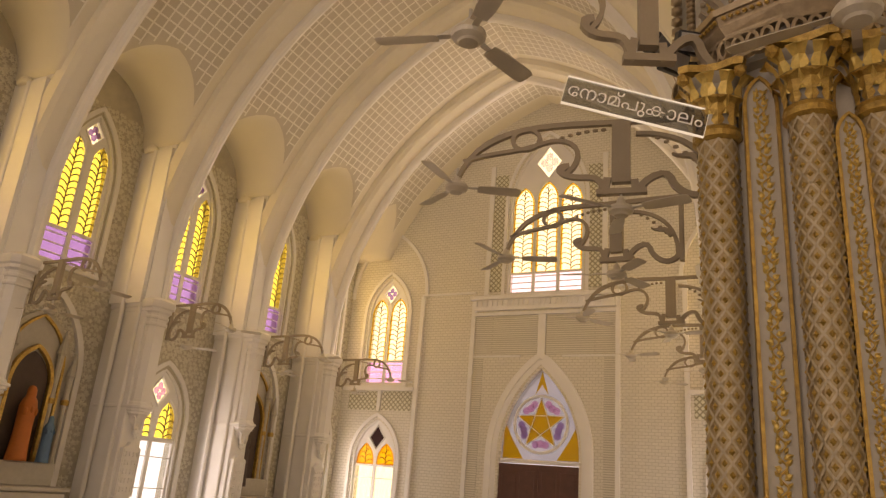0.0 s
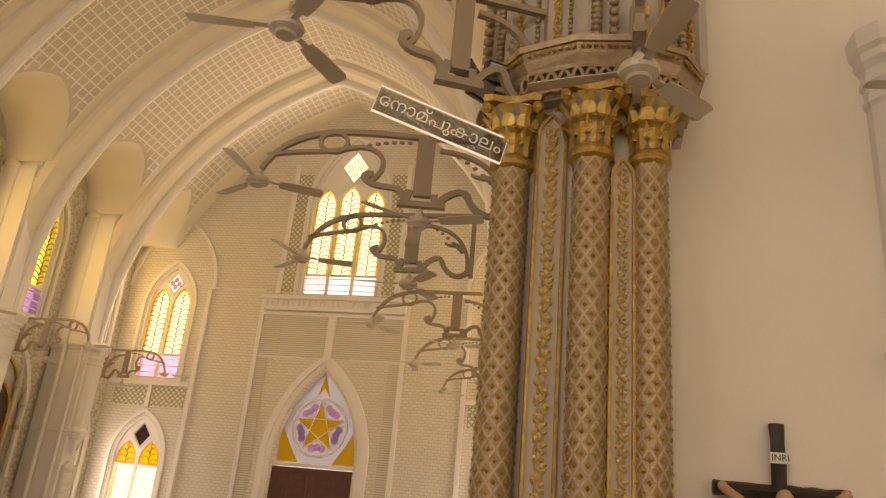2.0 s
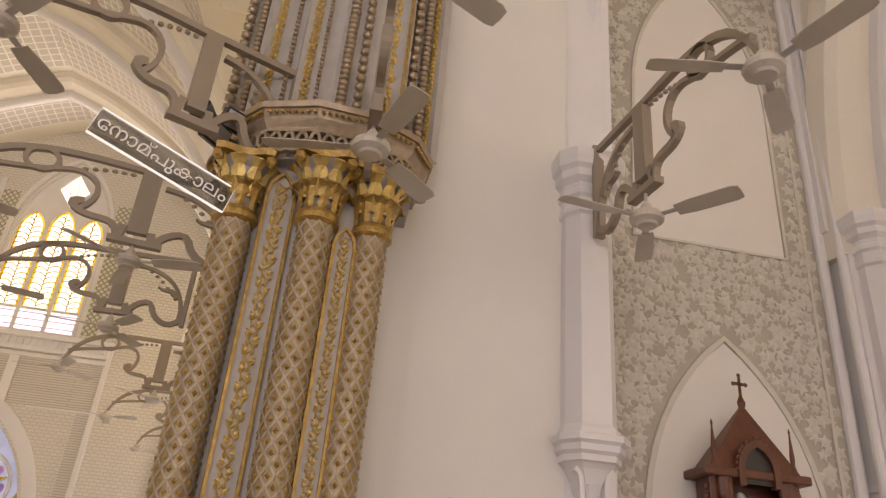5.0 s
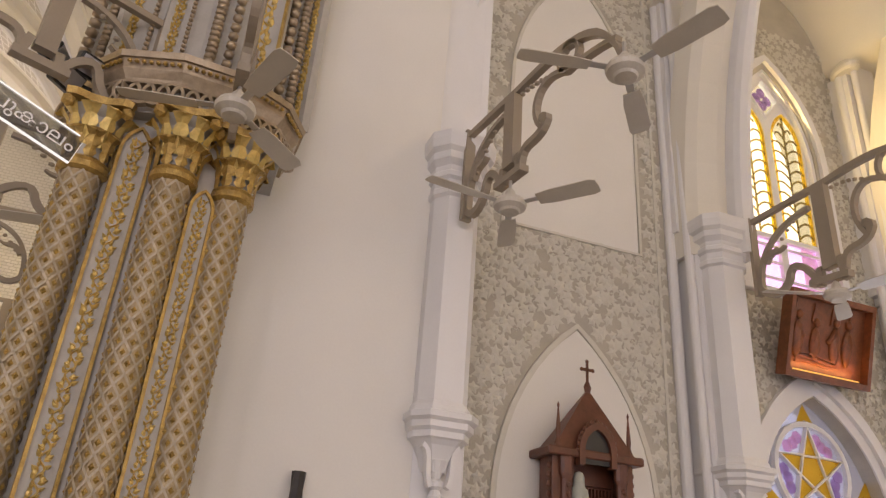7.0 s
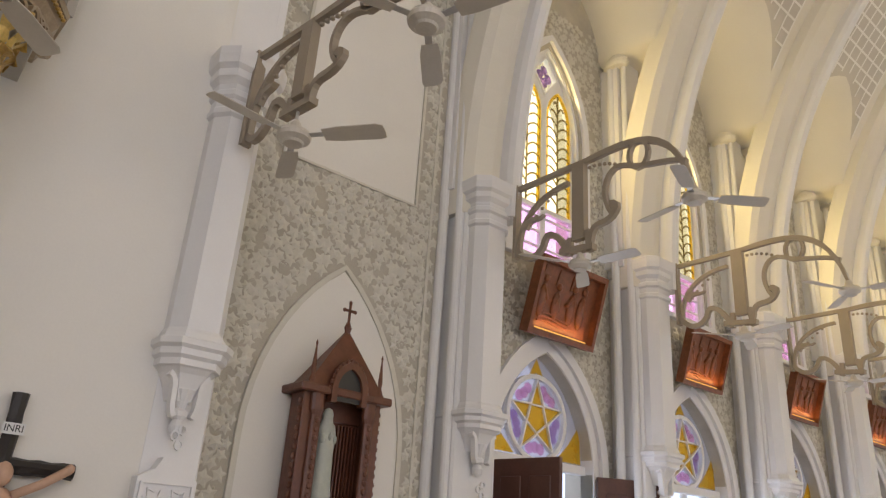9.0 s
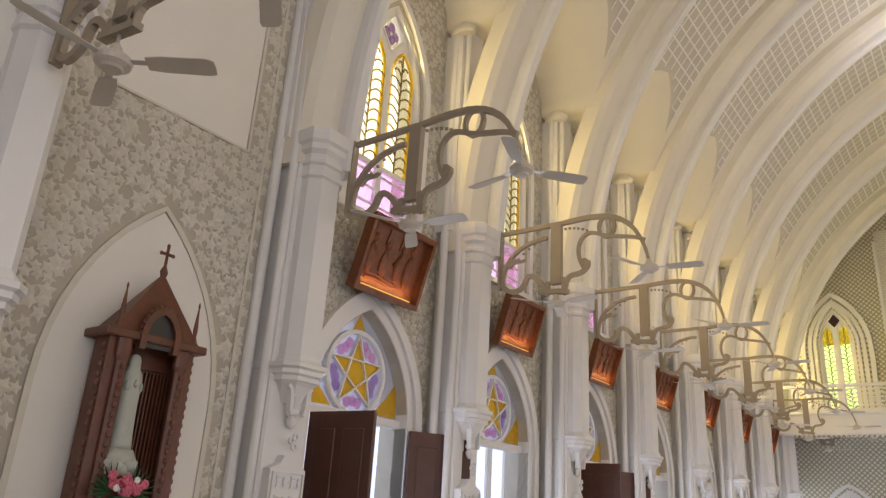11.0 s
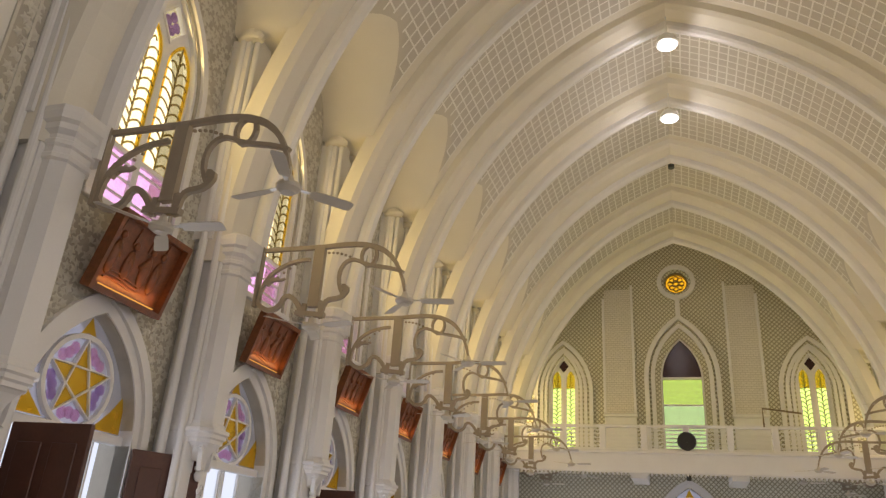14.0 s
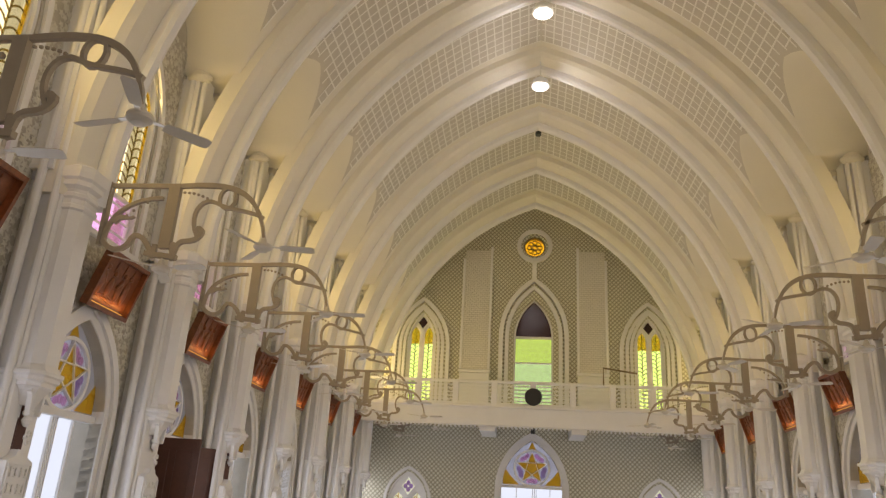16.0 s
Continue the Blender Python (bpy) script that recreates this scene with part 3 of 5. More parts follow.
TW = dict(half=WIN["half"], sill=WIN["sill"] + 0.3, spring=WIN["spring"] + 0.4, apex=WIN["apex"] + 0.5)
wall_t, first_w, first_d = {}, True, True
for i, (a, b) in enumerate(tran_st):
    c = (a + b) / 2
    for side, f in (("L", TRAN_L), ("R", TRAN_R)):
        if side == "R" and i == 0:
            continue
        m = f(c)
        dr = i % 2 == 0 and i > 0
        if dr not in wall_t:
            holes = [win_outline(**TW)] + ([[(-0.72, 0.05)] + ogive(0.72, 2.6, 3.75) + [(0.72, 0.05)]] if dr else [])
            me = wall_with("wall_transept", [(-ST / 2, 0), (ST / 2, 0), (ST / 2, 10.4), (-ST / 2, 10.4)], holes, WALLT, WALLT + 0.45, PAPER, "")
            wall_t[dr] = tagged(new("wall_transept", me), "beige leaf-embossed transept wall bay", "wall", "wall bays", "structure")
            part("embossed_leaf_field", leaf_field(-1.2, 1.2, 0.5, 9, lambda x, z: not (dr and inside_ogive(x, z, .9, 2.6, 4.0)) and not (z > 5.1 and inside_ogive(x, z, .74, 7.1, 8.8)), WALLT, rnd), LEAF, wall_t[dr], "embossed vine leaves")["kind"] = "stuff"
            wall_t[dr].matrix_world = m
        else:
            copy_thing(wall_t[dr], m)
        if first_w:
            tran_win.matrix_world = m
        else:
            copy_thing(tran_win, m)
        first_w = False
        area_light(m @ pose(0, WALLT - 0.12, 6.7, -90), 1.1, 2.7, 30, YEL)
        if dr:
            if first_d:
                tran_door.matrix_world = m
            else:
                copy_thing(tran_door, m)
            first_d = False
            area_light(m @ pose(0, WALLT - 0.12, 1.6, -90), 1.2, 2.4, 40, WHT)

# ---- piers ----
def build_pier(front, wall, label, ornament=True, up=0.39, low=0.12, sides=(-1, 1)):
    """A clustered white pier: main shaft on a corbel, side shafts to the floor, capital, inscribed panel below."""
    p = thing("pier", label, "pier", "piers", "structure")
    f = front
    bm = bmesh.new()
    back = max(f + 0.3, wall - 0.1)
    prof = [(-0.21, f + 0.11), (-0.12, f), (0.12, f), (0.21, f + 0.11), (0.21, back), (-0.21, back)]
    a = [bm.verts.new((x, y, 2.75 + low)) for x, y in prof]
    b = [bm.verts.new((x, y, 4.45 + up)) for x, y in prof]
    bm.faces.new(a[::-1])
    bm.faces.new(b)
    for i in range(6):
        bm.faces.new((a[i], a[(i + 1) % 6], b[(i + 1) % 6], b[i]))
    part("shaft", bm, TRIM, p)

    def steps(name, rows, dz, mt=TRIM):
        bm = bmesh.new()
        rings = []
        for g, z in rows:
            rings.append([bm.verts.new((x * (0.21 + g) / 0.21 if abs(x) > 0.2 else x * (0.12 + g * 0.7) / 0.12, (y - g if y < back - 0.01 else y), z + dz)) for x, y in prof])
        for a, b in zip(rings, rings[1:]):
            for i in range(6):
                bm.faces.new((a[i], a[(i + 1) % 6], b[(i + 1) % 6], b[i]))
        bm.faces.new(rings[0][::-1])
        bm.faces.new(rings[-1])
        part(name, bm, mt, p)

    steps("capital", [(0.0, 4.34), (0.025, 4.36), (0.025, 4.40), (0.01, 4.42), (0.01, 4.48), (0.035, 4.50), (0.035, 4.54), (0.015, 4.56), (0.02, 4.60), (0.06, 4.64), (0.06, 4.70), (0.09, 4.73), (0.10, 4.80), (0.10, 4.86), (0.06, 4.88), (0.0, 4.93)], up)
    steps("corbel", [(-0.10, 2.36), (-0.075, 2.44), (-0.03, 2.52), (0.0, 2.55), (0.02, 2.56), (0.02, 2.60), (0.045, 2.62), (0.045, 2.66), (0.07, 2.68), (0.07, 2.72), (0.03, 2.735), (0.02, 2.77), (0.0, 2.80)], low)
    bm = bmesh.new()
    lathe(bm, [(0.02, 2.14), (0.045, 2.17), (0.055, 2.21), (0.035, 2.25), (0.06, 2.27), (0.06, 2.30), (0.035, 2.32), (0.05, 2.36), (0.09, 2.43)], 0, f + 0.14, 12)
    bmesh.ops.translate(bm, verts=bm.verts, vec=(0, 0, low))
    part("corbel_drop", bm, TRIM, p)
    for s in (-1, 1):
        bm = bmesh.new()
        pts = bez((0.0, 2.52), (0.10, 2.50), (0.03, 2.34), (0.09, 2.26), 8)
        ribbon(bm, [(s * (0.15 - x * 0.9), z + low) for x, z in pts], 0.035, f + 0.06, f + 0.12)
        part("corbel_scroll", bm, TRIM, p)
    core = f + 0.2
    bm = bmesh.new()
    box(bm, -0.26 if len(sides) > 1 else -0.19, 0.26, core, wall + 0.05, 0, 4.7 + up, 0.02)
    part("pier_core", bm, TRIM, p)
    d1 = (wall - core) * 0.35
    for s in sides:
        for dx, dy, r in ((0.285, 0.2 + d1 * 0.5, 0.045), (0.35, 0.2 + d1 * 1.7, 0.055)):
            bm = bmesh.new()
            lathe(bm, [(r + 0.03, 0.0), (r + 0.03, 0.25), (r, 0.3), (r, 8.34)], s * dx, f + dy, 12)
            part("side_shaft", bm, TRIM, p, smooth=False)
    bm = bmesh.new()
    box(bm, -0.28, 0.1, core + 0.1, wall + 0.05, 4.7 + up, 8.5)
    part("upper_shaft", bm, TRIM, p)
    for s in sides:
        # backing that joins the cluster, and its moulded cap under the vault
        xa, xb = (0.1, 0.36) if s > 0 else (-0.36, -0.2)
        bm = bmesh.new()
        box(bm, xa, xb, core + 0.14, wall + 0.05, 4.8 + up, 8.34)
        part("shaft_backing", bm, TRIM, p)
        bm = bmesh.new()
        lathe(bm, [(0.10, 8.30), (0.125, 8.33), (0.13, 8.38), (0.10, 8.41), (0.09, 8.46), (0.03, 8.54)], s * 0.34, wall - 0.28, 14, 0, 1.7)
        part("shaft_cap", bm, CREAM, p)
    if ornament:
        y = f + 0.10
        bm = bmesh.new()
        slab(bm, [(-0.21, 1.0), (0.21, 1.0), (0.21, 1.9), (0.1, 1.95), (0.06, 2.02), (-0.06, 2.02), (-0.1, 1.95), (-0.21, 1.9)], y, y + 0.2)
        part("tablet", bm, TRIM, p, "moulded white tablet")
        bm = bmesh.new()
        ribbon(bm, [(-0.18, 1.03), (0.18, 1.03), (0.18, 1.87), (-0.18, 1.87)], 0.02, y - 0.02, y + 0.01, True)
        for i in range(2):
            for j in range(5):
                cx, cz = -0.085 + 0.17 * i, 1.13 + 0.165 * j
                ribbon(bm, [(cx + 0.065 * math.cos(a) * (1 if k % 2 else .55), cz + 0.065 * math.sin(a) * (1 if k % 2 else .55)) for k, a in enumerate(k * math.pi / 4 for k in range(8))], 0.014, y - 0.018, y + 0.005, True)
                ribbon(bm, [(cx - .07, cz), (cx + .07, cz)], 0.01, y - 0.014, y + 0.005)
        part("tablet_scrollwork", bm, TRIM, p)
        bm = bmesh.new()
        for c in ((0.02, 2.10), (-0.02, 2.15), (0.03, 2.19)):
            ribbon(bm, [(c[0] + 0.028 * math.cos(a), c[1] + 0.028 * math.sin(a)) for a in (2 * math.pi * k / 8 for k in range(8))], 0.012, y - 0.02, y, True)
        part("hook_ornament", bm, TRIM, p)
    return p


PF = 5.46
pier_a = build_pier(PF, WALL, "white clustered pier with stepped capital and corbel")
pier_a.matrix_world = NAVE_L(NAVE_PIERS[0])
for x in NAVE_PIERS[1:]:
    copy_thing(pier_a, NAVE_L(x))
for x in NAVE_PIERS:
    copy_thing(pier_a, NAVE_R(x))
pier_b = build_pier(HALFT - 0.35, WALLT, "buff clustered transept pier with capital and corbel", True, 0.0, 0.0)
pier_b.matrix_world = TRAN_L(TRAN_PIERS[0])
for y in TRAN_PIERS:
    if y > TRAN_PIERS[0]:
        copy_thing(pier_b, TRAN_L(y))
        copy_thing(pier_b, TRAN_R(y) @ pose(0, 0.35, 0))


# ---- fan brackets and fans ----
BL, BP = 1.75, 0.62   # length of a bracket in the crossing and transept, place of its post
NBL, NBP = 2.08, 0.87   # the same in the nave


def build_bracket(bl, bp, zs, wall_z=1.0, wk=1.0):
    """Openwork wooden arm. Local: grows along -y from its wall end at the origin; z = 0 is the top bar."""
    b = thing("fan_bracket", "beige openwork scrolled wooden bracket arm on a pier", "bracket", "fan brackets")

    def rib(name, pts, w, t=0.024):
        pts = [(x * bp / 0.545 if x < 0.545 else bp + (x - 0.545) * (bl - bp) / (1.66 - 0.545), z * zs * (wall_z + (1 - wall_z) * min(1, max(x, 0) / 0.5))) for x, z in pts]
        w = [q * wk for q in w] if isinstance(w, list) else w * wk
        bm = bmesh.new()
        ribbon(bm, pts, w, -t, t)
        bmesh.ops.rotate(bm, verts=bm.verts, cent=(0, 0, 0), matrix=Matrix.Rotation(radians(-90), 3, "Z"))
        return part(name, bm, BRACKET, b)

    rib("top_bar", [(0, 0), (0.62, 0.0)] + bez((0.62, 0.0), (1.15, 0.02), (1.52, 0.02), (1.66, -0.36), 12)[1:], [0.045] * 2 + [0.05] * 8 + [0.04, 0.035, 0.03, 0.025])
    rib("wall_strip", [(0.02, -0.55), (0.02, 0.03)], 0.035, 0.04)
    rib("inner_arch", bez((0.05, -0.50), (0.04, -0.25), (0.2, -0.10), (0.46, -0.09), 10), 0.036)
    rib("lower_scroll", bez((0.03, -0.48), (0.12, -0.62), (0.26, -0.50), (0.27, -0.42), 8) + bez((0.27, -0.42), (0.30, -0.34), (0.42, -0.42), (0.45, -0.50), 6)[1:], 0.05)
    rib("leaf_curl", bez((0.10, -0.33), (0.16, -0.22), (0.2, -0.30), (0.26, -0.25), 6), [0.05, 0.05, 0.045, 0.04, 0.03, 0.02, 0.012])
    rib("post", [(0.545, 0.0), (0.545, -0.44)], 0.12, 0.035)
    rib("post_foot", [(0.40, -0.50), (0.70, -0.50)], 0.05, 0.035)
    rib("post_leg", [(0.47, -0.42), (0.46, -0.52)], 0.05)
    rib("post_leg", [(0.63, -0.40), (0.66, -0.52)], 0.05)
    rib("outer_scroll", bez((0.66, -0.47), (0.68, -0.36), (0.78, -0.40), (0.86, -0.38), 6) + bez((0.86, -0.38), (0.96, -0.36), (0.96, -0.30), (0.88, -0.30), 6)[1:], [0.045] * 9 + [0.06, 0.07, 0.06, 0.05])
    rib("outer_arch", bez((0.90, -0.36), (0.74, -0.22), (0.86, -0.06), (1.06, -0.12), 10) + bez((1.06, -0.12), (1.25, -0.18), (1.42, -0.16), (1.62, -0.22), 8)[1:], 0.033)
    rib("ring", [(1.18 + 0.095 * math.cos(a), -0.085 + 0.075 * math.sin(a)) for a in (2 * math.pi * k / 14 for k in range(15))], 0.03)
    for x, z in [(0.66 + 0.055 * i, -0.045 - 0.0016 * i * i) for i in range(7)] + [(0.14 + 0.05 * i, -0.30 + 0.055 * i - 0.003 * i * i) for i in range(6)]:
        bm = bmesh.new()
        bmesh.ops.create_icosphere(bm, subdivisions=1, radius=0.021, matrix=Matrix.Translation((0, -(x * bp / 0.545 if x < 0.545 else bp + (x - 0.545) * (bl - bp) / 1.115), z * zs * (wall_z + (1 - wall_z) * min(1, x / 0.5)))))
        part("tooth", bm, BRACKET, b)
    return b


def build_fan(label, blade_mat=FAN, r=0.60):
    """Three-bladed ceiling fan; the origin is the top of its short rod."""
    f = thing("ceiling_fan", label, "fan", "ceiling fans")
    bm = bmesh.new()
    lathe(bm, [(0.012, -0.16), (0.012, 0)], seg=8)
    part("rod", bm, METAL, f)
    bm = bmesh.new()
    lathe(bm, [(0.015, -0.07), (0.035, -0.10), (0.045, -0.15), (0.03, -0.16)], seg=12)
    part("canopy", bm, FAN, f)
    bm = bmesh.new()
    lathe(bm, [(0.05, -0.15), (0.10, -0.165), (0.112, -0.19), (0.105, -0.215), (0.07, -0.235), (0.06, -0.25), (0.02, -0.256)], seg=20)
    part("motor", bm, FAN, f, smooth=False)
    for k in range(3):
        bm = bmesh.new()
        pts = [(0.20, -0.05), (0.30, -0.062), (r - 0.04, -0.066), (r, -0.05), (r + 0.005, 0.0), (r, 0.05), (r - 0.04, 0.062), (0.30, 0.058), (0.20, 0.045)]
        a = [bm.verts.new((x, y, -0.192 - y * 0.22)) for x, y in pts]
        b = [bm.verts.new((x, y, -0.198 - y * 0.22)) for x, y in pts]
        bm.faces.new(a)
        bm.faces.new(b[::-1])
        for i in range(len(pts)):
            bm.faces.new((a[i], b[i], b[(i + 1) % len(pts)], a[(i + 1) % len(pts)]))
        bmesh.ops.rotate(bm, verts=bm.verts, cent=(0, 0, 0), matrix=Matrix.Rotation(2 * math.pi * k / 3, 3, "Z"))
        bl = part("blade", bm, blade_mat, f)
        bm = bmesh.new()
        box(bm, 0.09, 0.26, -0.022, 0.022, -0.192, -0.186)
        bmesh.ops.rotate(bm, verts=bm.verts, cent=(0, 0, 0), matrix=Matrix.Rotation(2 * math.pi * k / 3, 3, "Z"))
        part("blade_iron", bm, METAL, bl)
    return f


bracket0, bracket1, fan0 = build_bracket(BL, BP, 1.35), build_bracket(NBL, NBP, 1.85, 0.76, 1.2), build_fan("cream three-bladed ceiling fan hung from a bracket")
used = set()


def hang(m, turn_tip, turn_mid, nave=False):
    """A bracket at m with its two fans."""
    b, tip, mid, tz, mz = (bracket1, NBL, NBP, -0.58, -0.87) if nave else (bracket0, BL, BP, -0.36, -0.69)
    if b.name not in used:
        b.matrix_world = m
        used.add(b.name)
    else:
        copy_thing(b, m)
    if "fan" not in used:
        fan0.matrix_world = m @ pose(0, -tip, tz, 0, 0, turn_tip)
        used.add("fan")
    else:
        copy_thing(fan0, m @ pose(0, -tip, tz, 0, 0, turn_tip))
    copy_thing(fan0, m @ pose(0, -mid, mz, 0, 0, turn_mid))


rf = random.Random(11)
ZB, ZBC = 5.22, 4.85
for i, x in enumerate(NAVE_PIERS):
    hang(NAVE_L(x) @ pose(0.2, PF - 0.06, ZB), [-40, 40, 35, 20, 30, 50, 15, 70][i], [37, 20, 30, 5, 60, 40, 10, 20][i], True)
    hang(NAVE_R(x) @ pose(-0.2, PF - 0.06, ZB), rf.uniform(0, 120), rf.uniform(0, 120), True)
for i, y in enumerate(TRAN_PIERS):
    hang(TRAN_L(y) @ pose(0.25, HALFT - 0.3, ZBC), rf.uniform(0, 120), rf.uniform(0, 120))
    tr = TRAN_R(y) @ pose(-0.3, HALFT + 0.2, ZBC)
    copy_thing(bracket0, tr).scale = (1, 1.18, 1)
    copy_thing(fan0, tr @ pose(0, -BL * 1.18, -0.36, 0, 0, [-10, 30, 70, 15][i]))
    copy_thing(fan0, tr @ pose(0, -BP * 1.18, -0.65, 0, 0, [40, 80, 20, 60][i]))

# ---- transept end wall ----
ME = pose(XN, YE, 0)


def at(m, *obs):
    for o in obs:
        o.matrix_world = m


def gable(half, wall, n=16):
    top = ogive(half + 0.6, ZS, APEX + 0.6, n)
    return [(-wall - 0.5, 0), (wall + 0.5, 0), (wall + 0.5, 10.3)] + [(x, z) for x, z in top[::-1] if z > 10.35] + [(-wall - 0.5, 10.3)]


def pointed(half, z0, spring, apex, cx=0.0):
    return [(cx - half, z0)] + ogive(half, spring, apex, 9, cx) + [(cx + half, z0)]


holes = [pointed(1.12, 0.03, 2.6, 4.95), pointed(1.15, 7.12, 9.9, 12.0)]
for s in (-1, 1):
    holes += [pointed(0.72, 4.5, 6.6, 7.85, s * 5.1), pointed(0.74, 0.03, 2.3, 3.45, s * 5.1)]
w = tagged(new("wall_north", wall_with("wall_north", gable(HALFT, WALLT), holes, 0, 0.5, BOARD_X, "")), "cream moulded-board end wall of the transept", "wall", "", "structure")
w.matrix_world = ME


def trim_ribbons(name, runs, m, label, mt=TRIM, cat="trim"):
    for pts, wd, y0, y1, closed in runs:
        bm = bmesh.new()
        ribbon(bm, pts, wd, y0, y1, closed)
        at(m, struct(name, bm, mt, label, cat))


def panel(name, x0, x1, z0, z1, y, mt, m, label):
    bm = bmesh.new()
    box(bm, x0, x1, y - 0.02, y + 0.0, z0, z1)
    at(m, struct(name, bm, mt, label, "wall panel"))


trim_ribbons("trim", [([(-2.12, 0), (-2.12, 7.0)], 0.12, -0.06, 0, False), ([(2.12, 0), (2.12, 7.0)], 0.12, -0.06, 0, False),
                      ([(0, 5.2), (0, 6.5)], 0.22, -0.06, 0, False), ([(-2.1, 6.52), (2.1, 6.52)], 0.09, -0.09, 0, False), ([(-2.1, 5.3), (-0.6, 5.3)], 0.05, -0.04, 0, False), ([(0.6, 5.3), (2.1, 5.3)], 0.05, -0.04, 0, False),
                      ([(-1.75, 7.1), (-1.75, 11.2)], 0.14, -0.07, 0, False), ([(1.75, 7.1), (1.75, 11.2)], 0.14, -0.07, 0, False),
                      ([(-3.85, 0), (-3.85, 7.15)], 0.12, -0.08, 0, False), ([(3.85, 0), (3.85, 7.15)], 0.12, -0.08, 0, False),
                      ([(-3.9, 7.2), (-2.1, 7.2)], 0.06, -0.05, 0, False), ([(3.9, 7.2), (2.1, 7.2)], 0.06, -0.05, 0, False),
                      (ogive(1.35, 7.2, 9.35, 9, -5.1), 0.1, -0.07, 0, False), (ogive(1.35, 7.2, 9.35, 9, 5.1), 0.1, -0.07, 0, False),
                      ([(-6.4, 4.35), (-3.9, 4.35)], 0.1, -0.12, 0, False), ([(6.4, 4.35), (3.9, 4.35)], 0.1, -0.12, 0, False),
                      ([(-5.1, 3.7), (-5.1, 4.3)], 0.12, -0.06, 0, False), ([(5.1, 3.7), (5.1, 4.3)], 0.12, -0.06, 0, False)], ME, "cream painted wall moulding")
for x0, x1 in ((-2.05, -0.13), (0.13, 2.05)):
    panel("wall_panel", x0, x1, 5.34, 6.46, 0, SLAT_X, ME, "finely ribbed cream wall panel")
for s in (-1, 1):
    a, b = sorted((s * 2.05, s * 1.75))
    panel("wall_panel", a, b, 0.1, 5.26, 0, SLAT_X, ME, "finely ribbed cream wall panel")
    a, b = sorted((s * 1.25, s * 1.68))
    panel("wall_panel", a, b, 7.2, 10.9, -0.002, LATT_X, ME, "cream lattice wall panel beside the window")
    for k in (-1, 1):
        a, b = sorted((s * 5.1 + k * 0.1, s * 5.1 + k * 1.1))
        panel("wall_panel", a, b, 3.72, 4.28, 0, LATT_X, ME, "cream lattice wall panel over the side door")
bm = bmesh.new()
box(bm, -2.2, 2.2, -0.22, 0, 6.93, 7.05, 0.02)
box(bm, -2.1, 2.1, -0.12, 0, 6.62, 6.93, 0.02)
for i in range(26):
    box(bm, -2.05 + i * 0.16, -1.98 + i * 0.16, -0.16, -0.12, 6.74, 6.92)
at(ME, struct("cornice", bm, TRIM, "cream dentilled cornice over the door", "cornice"))
PINKW = glass("pinkish_clear_glass", (1.0, 0.90, 0.97), 0.1)
big_win = build_window("three-light pointed window with yellow leaf panes", LEADW, 1.15, 7.12, 9.9, 12.0, 0.0, 0.62, PINKW, PINKW, nl=3)
at(ME, big_win)
main_door = star_door("tall pointed main doorway with star glass and closed doors", 1.12, 2.6, 4.95, 0.0, 2.5, open_leaf=False, big=True, closed=True)
at(ME, main_door)
for s in (-1, 1):
    at(ME @ pose(s * 5.1, 0, 0), build_window("pointed two-light side window with yellow panes", LEADW, 0.72, 4.5, 6.6, 7.85, 0.0, 0.7, GPINK))
    at(ME @ pose(s * 5.1, 0, 0), build_window("small pointed side door under amber lights", LEADW, 0.74, 0.03, 2.3, 3.45, 0.0, 2.1, GCLEAR, GMAROON, GAMBER))
    area_light(ME @ pose(s * 5.1, -0.12, 6.1, -90), 1.2, 2.9, 35, WRM)
area_light(ME @ pose(0, -0.3, 9.4, -90), 2.0, 4.2, 110, WRM)

# ---- nave end wall with organ loft ----
MN = pose(XE, Y0, 0, 0, 0, -90)
holes = [pointed(0.72, 5.3, 8.0, 9.45), pointed(1.05, 0.03, 2.6, 4.3),
         [(0.42 * math.cos(2 * math.pi * k / 20), 11.58 + 0.42 * math.sin(2 * math.pi * k / 20)) for k in range(20)]]
for s in (-1, 1):
    holes += [pointed(0.54, 5.3, 7.6, 8.85, s * 4.15), pointed(0.7, 0.03, 2.0, 3.05, s * 4.3)]
w = tagged(new("wall_east", wall_with("wall_east", gable(HALF, WALL), holes, 0, 0.5, LATT_X, "")), "cream lattice-board gable wall at the nave end", "wall", "", "structure")
w.matrix_world = MN
for s in (-1, 1):
    a, b = sorted((s * 1.64, s * 2.62))
    panel("wall_pilaster", a, b, 6.7, 11.35, -0.06, BOARD_X, MN, "cream moulded-board pilaster strip")
    bm = bmesh.new()
    box(bm, a - 0.06, b + 0.06, -0.2, 0, 5.2, 6.6, 0.03)
    box(bm, a - 0.1, b + 0.1, -0.24, 0, 6.6, 6.72, 0.03)
    at(MN, struct("plinth", bm, TRIM, "cream moulded plinth under the pilaster", "plinth"))
    trim_ribbons("trim", [([(s * 1.62, 6.7), (s * 1.62, 11.5)], 0.09, -0.12, 0, False), ([(s * 2.66, 6.7), (s * 2.66, 11.0)], 0.09, -0.12, 0, False),
                          (pointed(1.0, 5.3, 7.5, 9.35, s * 4.15), 0.14, -0.10, 0, False), (pointed(0.8, 5.3, 7.55, 9.1, s * 4.15), 0.12, -0.05, 0, False)], MN, "cream painted wall moulding")
